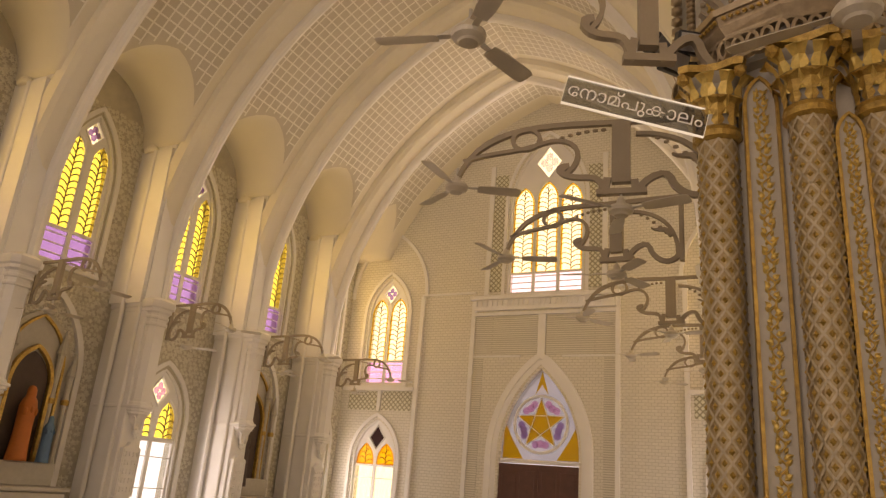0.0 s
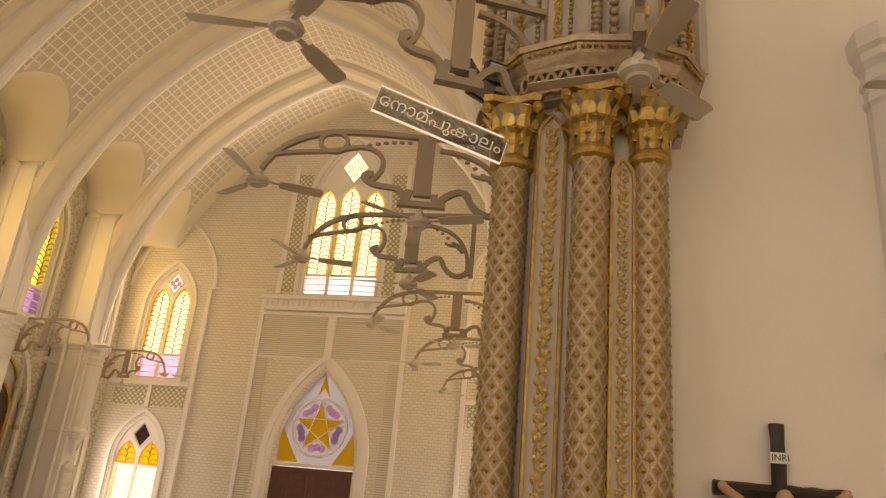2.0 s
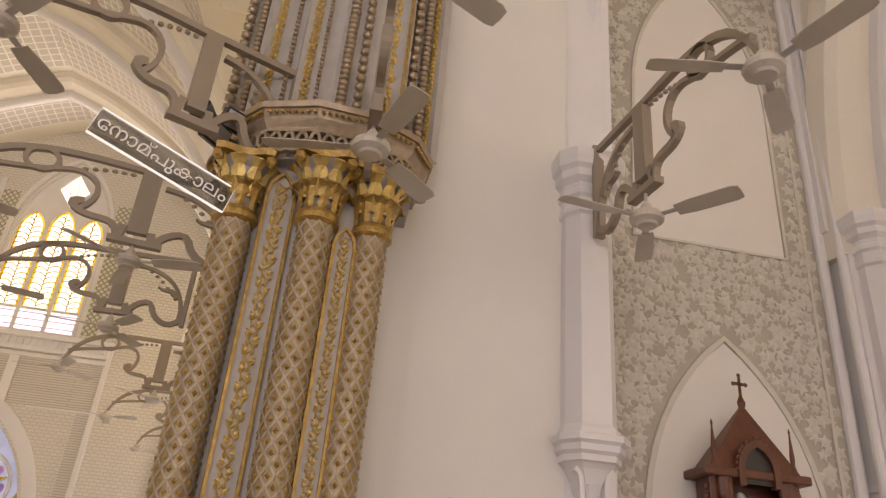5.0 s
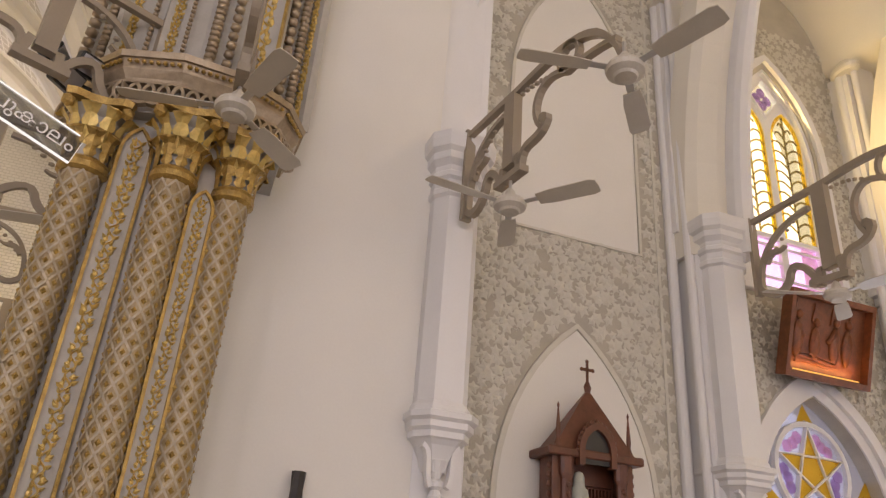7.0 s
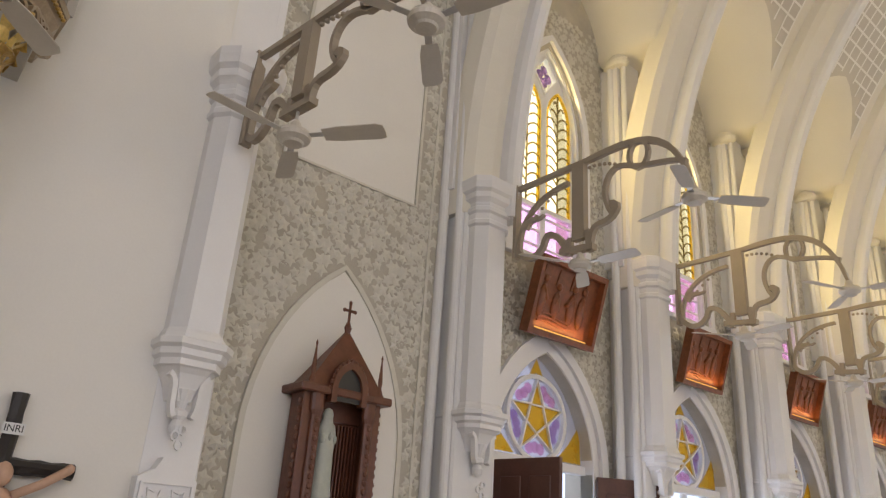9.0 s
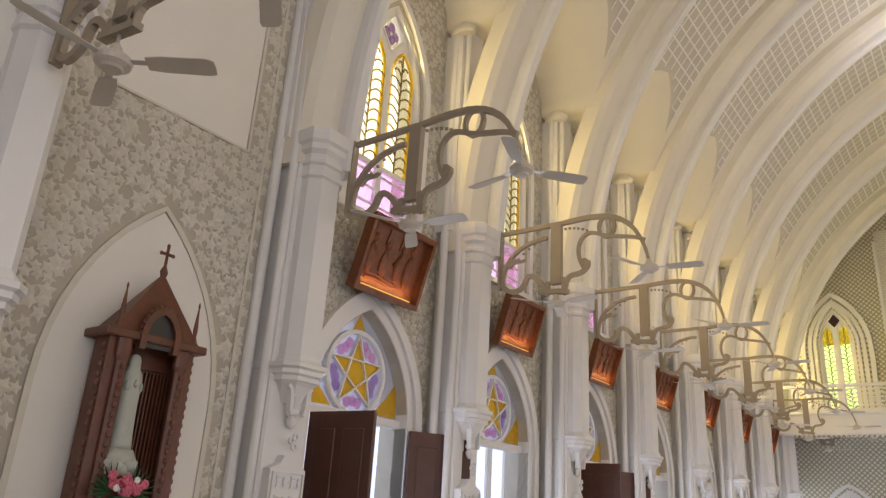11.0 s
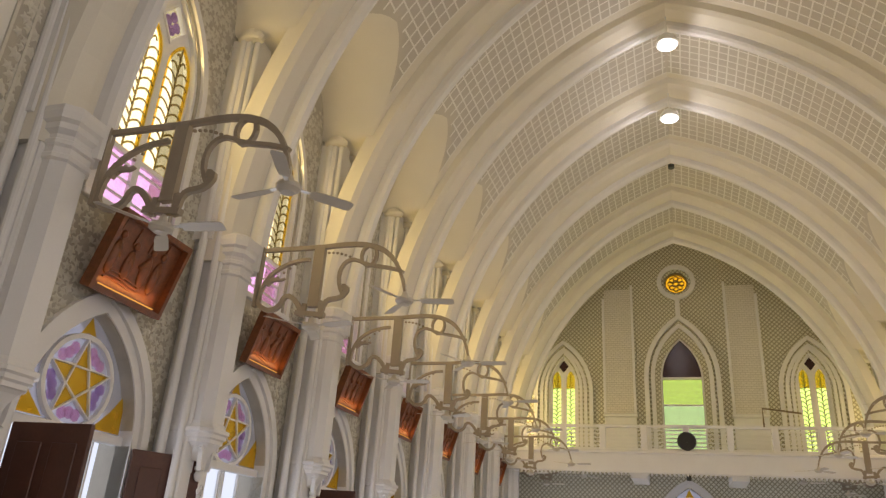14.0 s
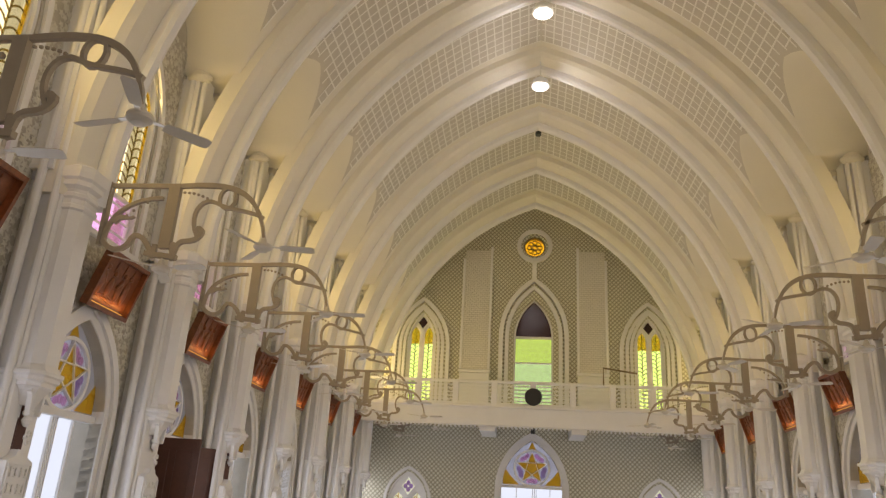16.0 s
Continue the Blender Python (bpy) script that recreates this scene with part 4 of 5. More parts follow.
trim_ribbons("trim", [(pointed(1.2, 5.3, 8.0, 10.2), 0.16, -0.14, 0, False), (pointed(0.98, 5.3, 8.0, 9.9), 0.14, -0.08, 0, False), ([(0, 10.2), (0, 11.0)], 0.16, -0.12, 0, False),
                      ([(0.6 * math.cos(2 * math.pi * k / 24), 11.58 + 0.6 * math.sin(2 * math.pi * k / 24)) for k in range(24)], 0.16, -0.1, 0, True)], MN, "cream painted wall moulding")
ew = thing("window", "tall pointed loft window with green panes under a dark head", "window", "", "structure")
for nm, pts, mt in (("head_pane", pointed(0.68, 8.05, 8.1, 9.42), GMAROON), ("upper_pane", [(-0.68, 7.1), (0.68, 7.1), (0.68, 7.98), (-0.68, 7.98)], GGREEN), ("lower_pane", [(-0.68, 5.3), (0.68, 5.3), (0.68, 7.04), (-0.68, 7.04)], glass("pale_green_glass", (0.86, 1.0, 0.72), 0.1))):
    bm = bmesh.new()
    slab(bm, pts, 0.2, 0.21)
    part(nm, bm, mt, ew).visible_shadow = False
bm = bmesh.new()
box(bm, -0.7, 0.7, 0.14, 0.26, 7.98, 8.06)
part("transom", bm, TRIM, ew)
bm = bmesh.new()
box(bm, -0.7, 0.7, 0.16, 0.24, 7.05, 7.1)
part("glazing_bar", bm, TRIM, ew)
bm = bmesh.new()
ribbon(bm, pointed(0.7, 5.3, 8.0, 9.45), 0.08, 0.1, 0.3, True)
part("window_frame", bm, TRIM, ew)
bm = bmesh.new()
slab(bm, pointed(0.72, 5.3, 8.0, 9.45), 0.46, 0.48)
part("sky_backing", bm, glow("hazy_garden_light", (0.95, 1.0, 0.80), 1.3), ew)
at(MN, ew)
ros = thing("window", "small round window with amber tracery panes", "window", "", "structure")
bm = bmesh.new()
for r0, n in ((0.0, 1), (0.2, 8)):
    for k in range(n):
        a = 2 * math.pi * k / n
        cx, cz = r0 * math.cos(a), 11.58 + r0 * math.sin(a)
        ribbon(bm, [(cx + 0.09 * math.cos(b), cz + 0.09 * math.sin(b)) for b in (j * math.pi / 4 for j in range(8))], 0.03, 0.12, 0.2, True)
ribbon(bm, [(0.4 * math.cos(2 * math.pi * k / 20), 11.58 + 0.4 * math.sin(2 * math.pi * k / 20)) for k in range(20)], 0.07, 0.1, 0.22, True)
part("tracery", bm, mat("dark_tracery", (0.25, 0.20, 0.09), 0.6), ros)
bm = bmesh.new()
slab(bm, [(0.41 * math.cos(2 * math.pi * k / 20), 11.58 + 0.41 * math.sin(2 * math.pi * k / 20)) for k in range(20)], 0.2, 0.21)
part("pane", bm, GAMBER, ros).visible_shadow = False
bm = bmesh.new()
slab(bm, [(0.44 * math.cos(2 * math.pi * k / 20), 11.58 + 0.44 * math.sin(2 * math.pi * k / 20)) for k in range(20)], 0.44, 0.46)
part("sky_backing", bm, SKYGLOW, ros)
at(MN, ros)
LEADG = (TRIM, mat("olive_leading", (0.20, 0.24, 0.06), 0.6, vary=0.2), "pale lancet frame")
for s in (-1, 1):
    at(MN @ pose(s * 4.15, 0, 0), build_window("pointed two-light loft window with green leaf panes", LEADG, 0.54, 5.3, 7.6, 8.85, 0.0, 0.0, GGREEN, GMAROON, GGREEN))
    area_light(MN @ pose(s * 4.15, -0.14, 7.0, -90), 0.9, 2.6, 12, (0.88, 1.0, 0.42))
    at(MN @ pose(s * 4.3, 0, 0), build_window("small pointed side door beneath the loft", LEADY, 0.7, 0.03, 2.0, 3.05, 0.0, 0.0, GCLEAR, GPURPLE, GCLEAR, SKYBLUE))
area_light(MN @ pose(0, -0.2, 7.2, -90), 1.3, 3.6, 22, (0.86, 1.0, 0.5))
at(MN, star_door("pointed entrance with star glass beneath the loft", 1.05, 2.6, 4.3, 0.0, 2.75, open_leaf=False))
for s in (-1, 0, 1):
    area_light(MN @ pose(s * 4.3, -0.12, 1.4, -90), 1.3, 2.4, 6, (0.32, 0.48, 1.0))

# loft: floor slab, front beam, fretwork rail
LX = -1.9
loft = thing("organ_loft", "cream loft with fretwork parapet over the entrance", "balcony", "", "structure")
bm = bmesh.new()
box(bm, -WALL, WALL, LX, 0, 4.85, 5.12)
part("loft_floor", bm, TRIM, loft)
bm = bmesh.new()
box(bm, -WALL, WALL, LX - 0.06, LX + 0.12, 4.52, 5.16, 0.02)
box(bm, -WALL, WALL, LX - 0.12, LX + 0.14, 5.1, 5.2, 0.02)
part("front_beam", bm, TRIM, loft)
bm = bmesh.new()
for i in range(80):
    x = -5.3 + i * 0.134
    slab(bm, [(x, 4.52), (x + 0.1, 4.52), (x + 0.05, 4.42)], LX - 0.05, LX - 0.02)
part("valance", bm, TRIM, loft, "small pointed valance teeth")
bm = bmesh.new()
box(bm, -5.6, 5.6, LX - 0.05, LX + 0.08, 5.92, 6.02, 0.015)
box(bm, -5.6, 5.6, LX - 0.04, LX + 0.07, 5.2, 5.28, 0.01)
part("rail", bm, TRIM, loft)
for i in range(9):
    x = -5.2 + i * 1.3
    bm = bmesh.new()
    box(bm, x - 0.1, x + 0.1, LX - 0.06, LX + 0.08, 5.2, 5.98, 0.015)
    part("baluster_pier", bm, TRIM, loft)
    if i < 8:
        bm = bmesh.new()
        for k in range(5):
            for j in range(7):
                x0, z0 = x + 0.13 + j * 0.155, 5.30 + k * 0.125
                ribbon(bm, bez((x0, z0 + 0.02), (x0 + 0.04, z0 + 0.11), (x0 + 0.11, z0 - 0.01), (x0 + 0.155, z0 + 0.09), 4), 0.034, LX, LX + 0.03)
        part("fretwork_panel", bm, TRIM, loft)
at(MN, loft)
for s in (-1, 1):
    bm = bmesh.new()
    box(bm, s * 1.5 - 0.25, s * 1.5 + 0.25, LX, 0, 4.35, 4.85)
    at(MN, struct("loft_beam", bm, TRIM, "cream beam beneath the loft", "beam"))
clock = thing("wall_clock", "round dark-rimmed clock hung on the loft parapet", "clock")
bm = bmesh.new()
lathe(bm, [(0.27, 0), (0.29, 0.02), (0.29, 0.06), (0.24, 0.07)], seg=24)
part("rim", bm, BLACK, clock)
bm = bmesh.new()
lathe(bm, [(0.24, 0.03), (0.24, 0.055)], seg=24)
part("dial", bm, mat("cream_dial", (0.5, 0.45, 0.37), 0.4), clock)
for a, l in ((40, 0.12), (150, 0.18)):
    bm = bmesh.new()
    box(bm, -0.01, 0.01, -0.02, l, 0.072, 0.078)
    o = part("pointer", bm, BLACK, clock)
    o.matrix_local = pose(0, 0, 0, 0, 0, a)
clock.matrix_world = MN @ pose(0, LX - 0.07, 5.5, 90)
cctv = thing("security_camera", "small black camera under the loft beam", "camera")
bm = bmesh.new()
box(bm, -0.03, 0.03, -0.03, 0.03, -0.05, 0.0)
part("bracket", bm, BLACK, cctv)
bm = bmesh.new()
lathe(bm, [(0.06, -0.2), (0.07, -0.12), (0.07, -0.05)], seg=12)
part("housing", bm, BLACK, cctv)
cctv.matrix_world = MN @ pose(0, LX + 0.02, 4.52)
# projecting lamp arm by the loft window
bm = bmesh.new()
ribbon(bm, [(2.3, 5.98), (2.3, 6.55), (3.4, 6.4)], 0.05, LX - 0.1, LX - 0.05)
o = tagged(new("projector_arm", done("projector_arm", bm, BRASS)), "thin dark metal lamp arm on the loft rail", "lamp arm")
o.matrix_world = MN

# ---- ridge lamps ----
for k, x in enumerate((13.6, 16.5)):
    L = thing("ridge_lamp", "round white floodlight hung at the vault ridge", "lamp", "ridge lamps")
    bm = bmesh.new()
    lathe(bm, [(0.1, 0.25), (0.2, 0.16), (0.24, 0.02), (0.22, 0.0)], seg=18)
    part("housing", bm, WHITE, L)
    bm = bmesh.new()
    lathe(bm, [(0.2, -0.015), (0.2, 0.01)], seg=18)
    part("diffuser", bm, LAMPGLOW, L)
    bm = bmesh.new()
    lathe(bm, [(0.015, 0.2), (0.015, 0.75)], seg=8)
    part("stem", bm, WHITE, L)
    L.matrix_world = pose(x, Y0, 12.05)
    pl = bpy.data.lights.new("ridge_spot", "POINT")
    pl.energy, pl.shadow_soft_size, pl.color = 42, 0.2, (1, 0.96, 0.92)
    new("ridge_spot", pl).location = (x, Y0, 11.85)
bm = bmesh.new()
lathe(bm, [(0.09, 12.2), (0.09, 12.3)], 19.3, Y0, 10)
tagged(new("smoke_detector", done("smoke_detector", bm, BLACK)), "small dark disc fixed under an arch ridge", "detector")

# ---- rest of crossing, behind the camera: unseen windowless walls added to close it ----
def closing(name, x0, x1, y0, y1, z1=13.2):
    bm = bmesh.new()
    box(bm, x0, x1, y0, y1, 0, z1)
    struct(name, bm, PLASTER, "unseen plain wall added to close the crossing", "wall")


closing("closing_south", -14.5, 3.2, -8.6, -8.2)
closing("closing_west", -17.6, -17.2, -8.6, 4.6)
closing("closing_west_return", -17.6, -13.4, 4.2, 4.6)
closing("closing_south_return", 1.3, 3.2, -8.4, Y0 - WALL)
bm = bmesh.new()
box(bm, -17.6, 1.7, -8.6, 4.5, 13.0, 13.4)
struct("closing_ceiling", bm, CREAM, "unseen plain ceiling added to close the crossing", "ceiling")
# Added fill lamps before these walls; no window stands behind them.
for x, e in ((-12.5, 58), (-9, 88), (-5.5, 135), (-2, 138), (1, 98)):
    area_light(pose(x, -8.0, 5.5, 90), 1.4, 5.5, e, (1.0, 0.97, 0.94))
for y in (-5, -1, 2.5):
    area_light(pose(-17.0, y, 5.5, 90, 0, -90), 1.4, 5.5, 22, (1.0, 0.96, 0.92))

# ---- corner wall beside the gilded pier, with its niche bay ----
bm = bmesh.new()
box(bm, 0.2, 1.6, 4.70, 5.3, 0, 13.0)
struct("wall_corner", bm, PLASTER, "plain white plaster wall beside the gilded pier", "wall")
bm = bmesh.new()
box(bm, -0.75, 0.25, 4.75, 5.9, 0, 13.0)
struct("wall_corner_core", bm, PLASTER, "plain white masonry behind the gilded pier", "wall")
bm = bmesh.new()
box(bm, -0.3, 0.2, 5.9, YE, 0, 13.0)
struct("wall_transept_side", bm, PLASTER, "plain white transept side wall", "wall")
XW0 = 1.72
pier_c = build_pier(4.85, WALL, "white clustered corner pier with stepped capital and corbel", True, 0.0, 0.0, (1,))
pier_c.matrix_world = pose(XW0 + 0.03, Y0, 0)
pier_c.scale = (0.86, 1, 1)
bm = bmesh.new()
slab(bm, [(XW0 - 0.30, 4.8), (XW0 + 0.30, 4.8), (XW0 + 0.30, 12.9), (XW0 - 0.30, 12.9)], Y0 + HALF, 6.0)
struct("wall_pilaster", bm, TRIM, "white pilaster rising from the corner pier", "pilaster")

NC = 3.38
holes = [[(-0.1, 0.2), (0.1, 0.2), (0.1, 0.4), (-0.1, 0.4)]]
w = tagged(new("wall_niche", wall_with("wall_niche", [(-1.5, 0), (1.5, 0), (1.5, 12.9), (-1.5, 12.9)], holes, 0, 0.5, PAPER, "")), "beige leaf-embossed wall bay around a white shrine niche", "wall", "", "structure")
w.matrix_world = pose(NC, 5.60, 0)
rl = random.Random(8)
lf = leaf_field(-1.25, 1.0, 1.2, 8.8, lambda x, z: not inside_ogive(x, z, 0.86, 2.35, 4.08) and not (z > 4.88 and inside_ogive(x, z, 0.82, 6.6, 8.4)), 0, rl, 0.07, 0.10)
tagged(part("embossed_leaf_field", lf, LEAF, w, "embossed vine leaves and berries"), kind="stuff")
bm = bmesh.new()
for i in range(520):
    gx, gz = rl.uniform(-1.2, 1.0), rl.uniform(1.3, 8.2)
    if not inside_ogive(gx, gz, 0.9, 2.35, 4.1) and not (gz > 4.85 and inside_ogive(gx, gz, 0.84, 6.6, 8.4)):
        for k in range(5):
            x, z = gx + rl.uniform(-.035, .035), gz + rl.uniform(-.04, .04)
            vs = [bm.verts.new((x + 0.012 * math.cos(a), -0.001, z + 0.012 * math.sin(a))) for a in (j * 1.2566 for j in range(5))]
            top = bm.verts.new((x, -0.012, z))
            for j in range(5):
                bm.faces.new((top, vs[j], vs[(j + 1) % 5]))
tagged(part("embossed_berries", bm, LEAF, w, "embossed berry clusters"), kind="stuff")
MW = pose(NC, 5.60, 0)
bm = bmesh.new()
slab(bm, [(-0.80, 4.9)] + ogive(0.72, 6.6, 8.3) + [(0.72, 4.9)], -0.012, 0.0)
at(MW, struct("wall_panel", bm, PLASTER, "blank white pointed panel above the shrine niche", "wall panel"))
trim_ribbons("trim", [([(-0.80, 4.88)] + ogive(0.74, 6.6, 8.33) + [(0.74, 4.88)], 0.035, -0.03, 0, True), (pointed(0.79, 0.05, 2.35, 3.98), 0.05, -0.03, 0, False), ([(-1.1, 0), (-1.1, 9)], 0.03, -0.025, 0, False), ([(0.95, 0), (0.95, 9)], 0.03, -0.025, 0, False)], MW, "embossed beige border strip", LEAF)
bm = bmesh.new()
slab(bm, pointed(0.77, 0.05, 2.35, 3.94), -0.014, 0.0)
at(MW, struct("niche_panel", bm, PLASTER, "white pointed panel behind the wooden shrine", "wall panel"))

# small dark knob lamp by the corner pier
bm = bmesh.new()
lathe(bm, [(0.02, -0.07), (0.025, -0.02), (0.015, 0.0)], seg=10)
o = tagged(new("wall_sensor", done("wall_sensor", bm, BLACK)), "small white and black sensor on the papered wall", "sensor")
o.matrix_world = pose(2.33, 5.58, 2.93, -90)

# ---- wooden shrine with a standing figure ----
sh = thing("shrine", "dark carved wooden canopied shrine in the white niche", "shrine")
SW = 0.385
bm = bmesh.new()
box(bm, -SW, SW, 0.25, 0.42, 0.9, 2.85)
part("back_panel", bm, WOOD, sh)
for s in (-1, 1):
    bm = bmesh.new()
    box(bm, s * SW - 0.05, s * SW + 0.05, -0.12, 0.3, 0.9, 2.82, 0.008)
    part("side_panel", bm, WOOD, sh)
    bm = bmesh.new()
    lathe(bm, [(0.055, 0.9), (0.055, 2.62), (0.075, 2.66), (0.08, 2.8)], s * (SW - 0.09), -0.14, 12)
    for k in range(22):
        blob(bm, (s * (SW - 0.09), -0.2, 1.0 + k * 0.075), 0.028)
    part("carved_post", bm, WOOD, sh)
    bm = bmesh.new()
    for k in range(24):
        blob(bm, (s * (SW + 0.06), -0.05, 1.0 + k * 0.075), 0.03, 1, 0.6, 1)
    part("bead_edge", bm, WOOD, sh)
    bm = bmesh.new()
    lathe(bm, [(0.035, 2.86), (0.04, 2.9), (0.02, 2.95), (0.028, 3.0), (0.008, 3.2), (0.014, 3.22), (0.004, 3.25)], s * (SW + 0.0), -0.16, 8)
    part("finial", bm, WOOD, sh)
bm = bmesh.new()
box(bm, -SW - 0.13, SW + 0.13, -0.26, 0.42, 2.80, 2.87, 0.012)
part("cornice", bm, WOOD, sh)
bm = bmesh.new()
ap, z0 = 3.44, 2.87
base = [bm.verts.new(p) for p in ((-SW - 0.05, -0.2, z0), (SW + 0.05, -0.2, z0), (SW + 0.05, 0.4, z0), (-SW - 0.05, 0.4, z0))]
tp = bm.verts.new((0, 0.02, ap))
bm.faces.new(base[::-1])
for k in range(4):
    bm.faces.new((base[k], base[(k + 1) % 4], tp))
part("roof", bm, WOOD, sh)
bm = bmesh.new()
ribbon(bm, [(-0.17, 2.74)] + ogive(0.17, 2.86, 3.08) + [(0.17, 2.74)], 0.06, -0.29, -0.15)
for x, z in ogive(0.20, 2.86, 3.12, 7):
    blob(bm, (x, -0.25, z), 0.028)
part("dormer_arch", bm, WOOD, sh)
# Flat black slab paints the shade of a hollow under the dormer arch.
bm = bmesh.new()
slab(bm, [(-0.15, 2.76)] + ogive(0.15, 2.86, 3.05) + [(0.15, 2.76)], -0.225, -0.20)
part("dormer_shade", bm, BLACK, sh)
bm = bmesh.new()
box(bm, -SW, SW, 0.2, 0.26, 2.62, 2.8)
part("head_board", bm, WOOD, sh)
for k in range(18):
    bm = bmesh.new()
    box(bm, -0.34 + k * 0.038, -0.325 + k * 0.038, 0.18, 0.252, 1.0, 2.6)
    part("lining_slat", bm, WOOD, sh)
bm = bmesh.new()
lathe(bm, [(0.03, 3.4), (0.045, 3.45), (0.02, 3.5)], 0, 0.02, 8)
box(bm, -0.012, 0.012, 0.008, 0.032, 3.48, 3.68)
box(bm, -0.06, 0.06, 0.008, 0.032, 3.60, 3.625)
for c in ((0, 3.69), (-0.065, 3.612), (0.065, 3.612)):
    blob(bm, (c[0], 0.02, c[1]), 0.022, 1, 0.6, 1)
part("top_cross", bm, WOOD, sh)
bm = bmesh.new()
box(bm, -SW - 0.1, SW + 0.1, -0.25, 0.42, 0.75, 0.92, 0.02)
box(bm, -SW, SW, -0.15, 0.42, 0.0, 0.76, 0.02)
part("base", bm, WOOD, sh)
sh.matrix_world = pose(NC - 0.02, 5.38, 0.03) @ Matrix.Diagonal((0.87, 0.5, 0.965, 1))


def standing_figure(name, label, m, mt, h=1.0, lean=0.0):
    """A standing draped figure as one plain mesh."""
    bm = bmesh.new()
    n = 14
    rows = [(0.14, 0), (0.14, 0.05), (0.125, 0.2), (0.115, 0.45), (0.118, 0.6), (0.12, 0.72), (0.10, 0.80), (0.07, 0.84), (0.066, 0.88), (0.064, 0.94), (0.045, 0.985), (0.015, 1.0)]
    rings = []
    for r, z in rows:
        rings.append([bm.verts.new((r * h * (1 + 0.10 * math.sin(5 * 2 * math.pi * k / n) * (z < 0.8)) * math.cos(2 * math.pi * k / n), 0.8 * r * h * math.sin(2 * math.pi * k / n), z * h)) for k in range(n)])
    for a, b in zip(rings, rings[1:]):
        for k in range(n):
            bm.faces.new((a[k], a[(k + 1) % n], b[(k + 1) % n], b[k]))
    bm.faces.new(rings[0][::-1])
    bm.faces.new(rings[-1])
    blob(bm, (0, -0.095 * h, 0.68 * h), 0.028 * h, 1, 0.8, 1.8)
    for s in (-1, 1):
        blob(bm, (s * 0.075 * h, -0.055 * h, 0.65 * h), 0.04 * h, 0.8, 1.2, 1.6, 2)
    o = tagged(new(name, done(name, bm, mt, True)), label, "statue")
    o.matrix_world = m
    return o


standing_figure("statue", "pale veiled standing statue inside the wooden shrine", pose(3.25, 5.36, 1.92), STATUE, 0.72)
pl = thing("statue_plinth", "pale cloud-shaped plinth on a wooden block inside the shrine", "plinth")
bm = bmesh.new()
rc = random.Random(8)
for k in range(16):
    a = 2 * math.pi * k / 16
    blob(bm, (0.12 * math.cos(a), 0.08 * math.sin(a), 0.9 + rc.uniform(-0.05, 0.05)), rc.uniform(0.045, 0.065), 1.1, 1, 1)
lathe(bm, [(0.1, 0.78), (0.14, 0.83), (0.15, 0.94), (0.12, 1.005), (0.02, 1.01)], 0, 0, 14, 0, 0.75)
part("cloud", bm, STATUE, pl, "pale moulded cloud", smooth=True)
bm = bmesh.new()
box(bm, -0.12, 0.12, -0.1, 0.1, 0.5, 0.82, 0.015)
box(bm, -0.3, 0.3, -0.24, 0.12, 0.0, 0.55, 0.015)
part("wooden_block", bm, WOOD, pl)
pl.matrix_world = pose(3.25, 5.36, 0.915)
# flowers before the statue
PINK = mat("pink_petal", (0.72, 0.16, 0.24), 0.55, vary=0.3, scale=40)
FROND = mat("dark_green_frond", (0.03, 0.09, 0.03), 0.5, vary=0.4, scale=30)
fw = thing("flower_arrangement", "pink and white artificial flowers with green fronds at the statue's foot", "flowers")
bm = bmesh.new()
lathe(bm, [(0.06, 0.0), (0.08, 0.05), (0.09, 0.12), (0.07, 0.125)], 0, 0, 12)
part("pot", bm, FROND, fw)
for k in range(16):
    white = k % 4 == 3
    a, q = rc.uniform(0, 6.28), rc.uniform(0.02, 0.15)
    c = Vector((1.2 * q * math.cos(a), 0.45 * q * math.sin(a) - 0.02, 0.2 + rc.uniform(-0.05, 0.08)))
    rr = 0.026 if white else rc.uniform(0.036, 0.048)
    bm = bmesh.new()
    blob(bm, c, rr * 0.6)
    for j in range(7):
        b = 2 * math.pi * j / 7
        d = Vector((math.cos(b), -0.5, math.sin(b))) * rr * 0.62
        blob(bm, c + d, rr * 0.42, 1, 0.8, 1)
    part("flower", bm, WHITE if white else PINK, fw)
for s in (-1, 1):
    for j in range(9):
        a = math.radians(-25 + j * 14)
        d = Vector((s * math.cos(a), -0.1, math.sin(a)))
        n = Vector((-s * math.sin(a), 0, math.cos(a))) * 0.012
        o = Vector((s * 0.07, 0, 0.15))
        bm = bmesh.new()
        v = [bm.verts.new(p) for p in (o, o + d * 0.1 + n, o + d * 0.22, o + d * 0.1 - n, o + d * 0.1 + Vector((0, -0.008, 0)))]
        for k in range(4):
            bm.faces.new((v[k], v[(k + 1) % 4], v[4]))
        part("frond_leaf", bm, FROND, fw)
fw.matrix_world = pose(3.27, 5.24, 1.465)

# ---- crucifix on the white wall ----
cr = thing("crucifix", "rough black wooden crucifix with a painted figure", "crucifix")
bm = bmesh.new()
rq = random.Random(3)


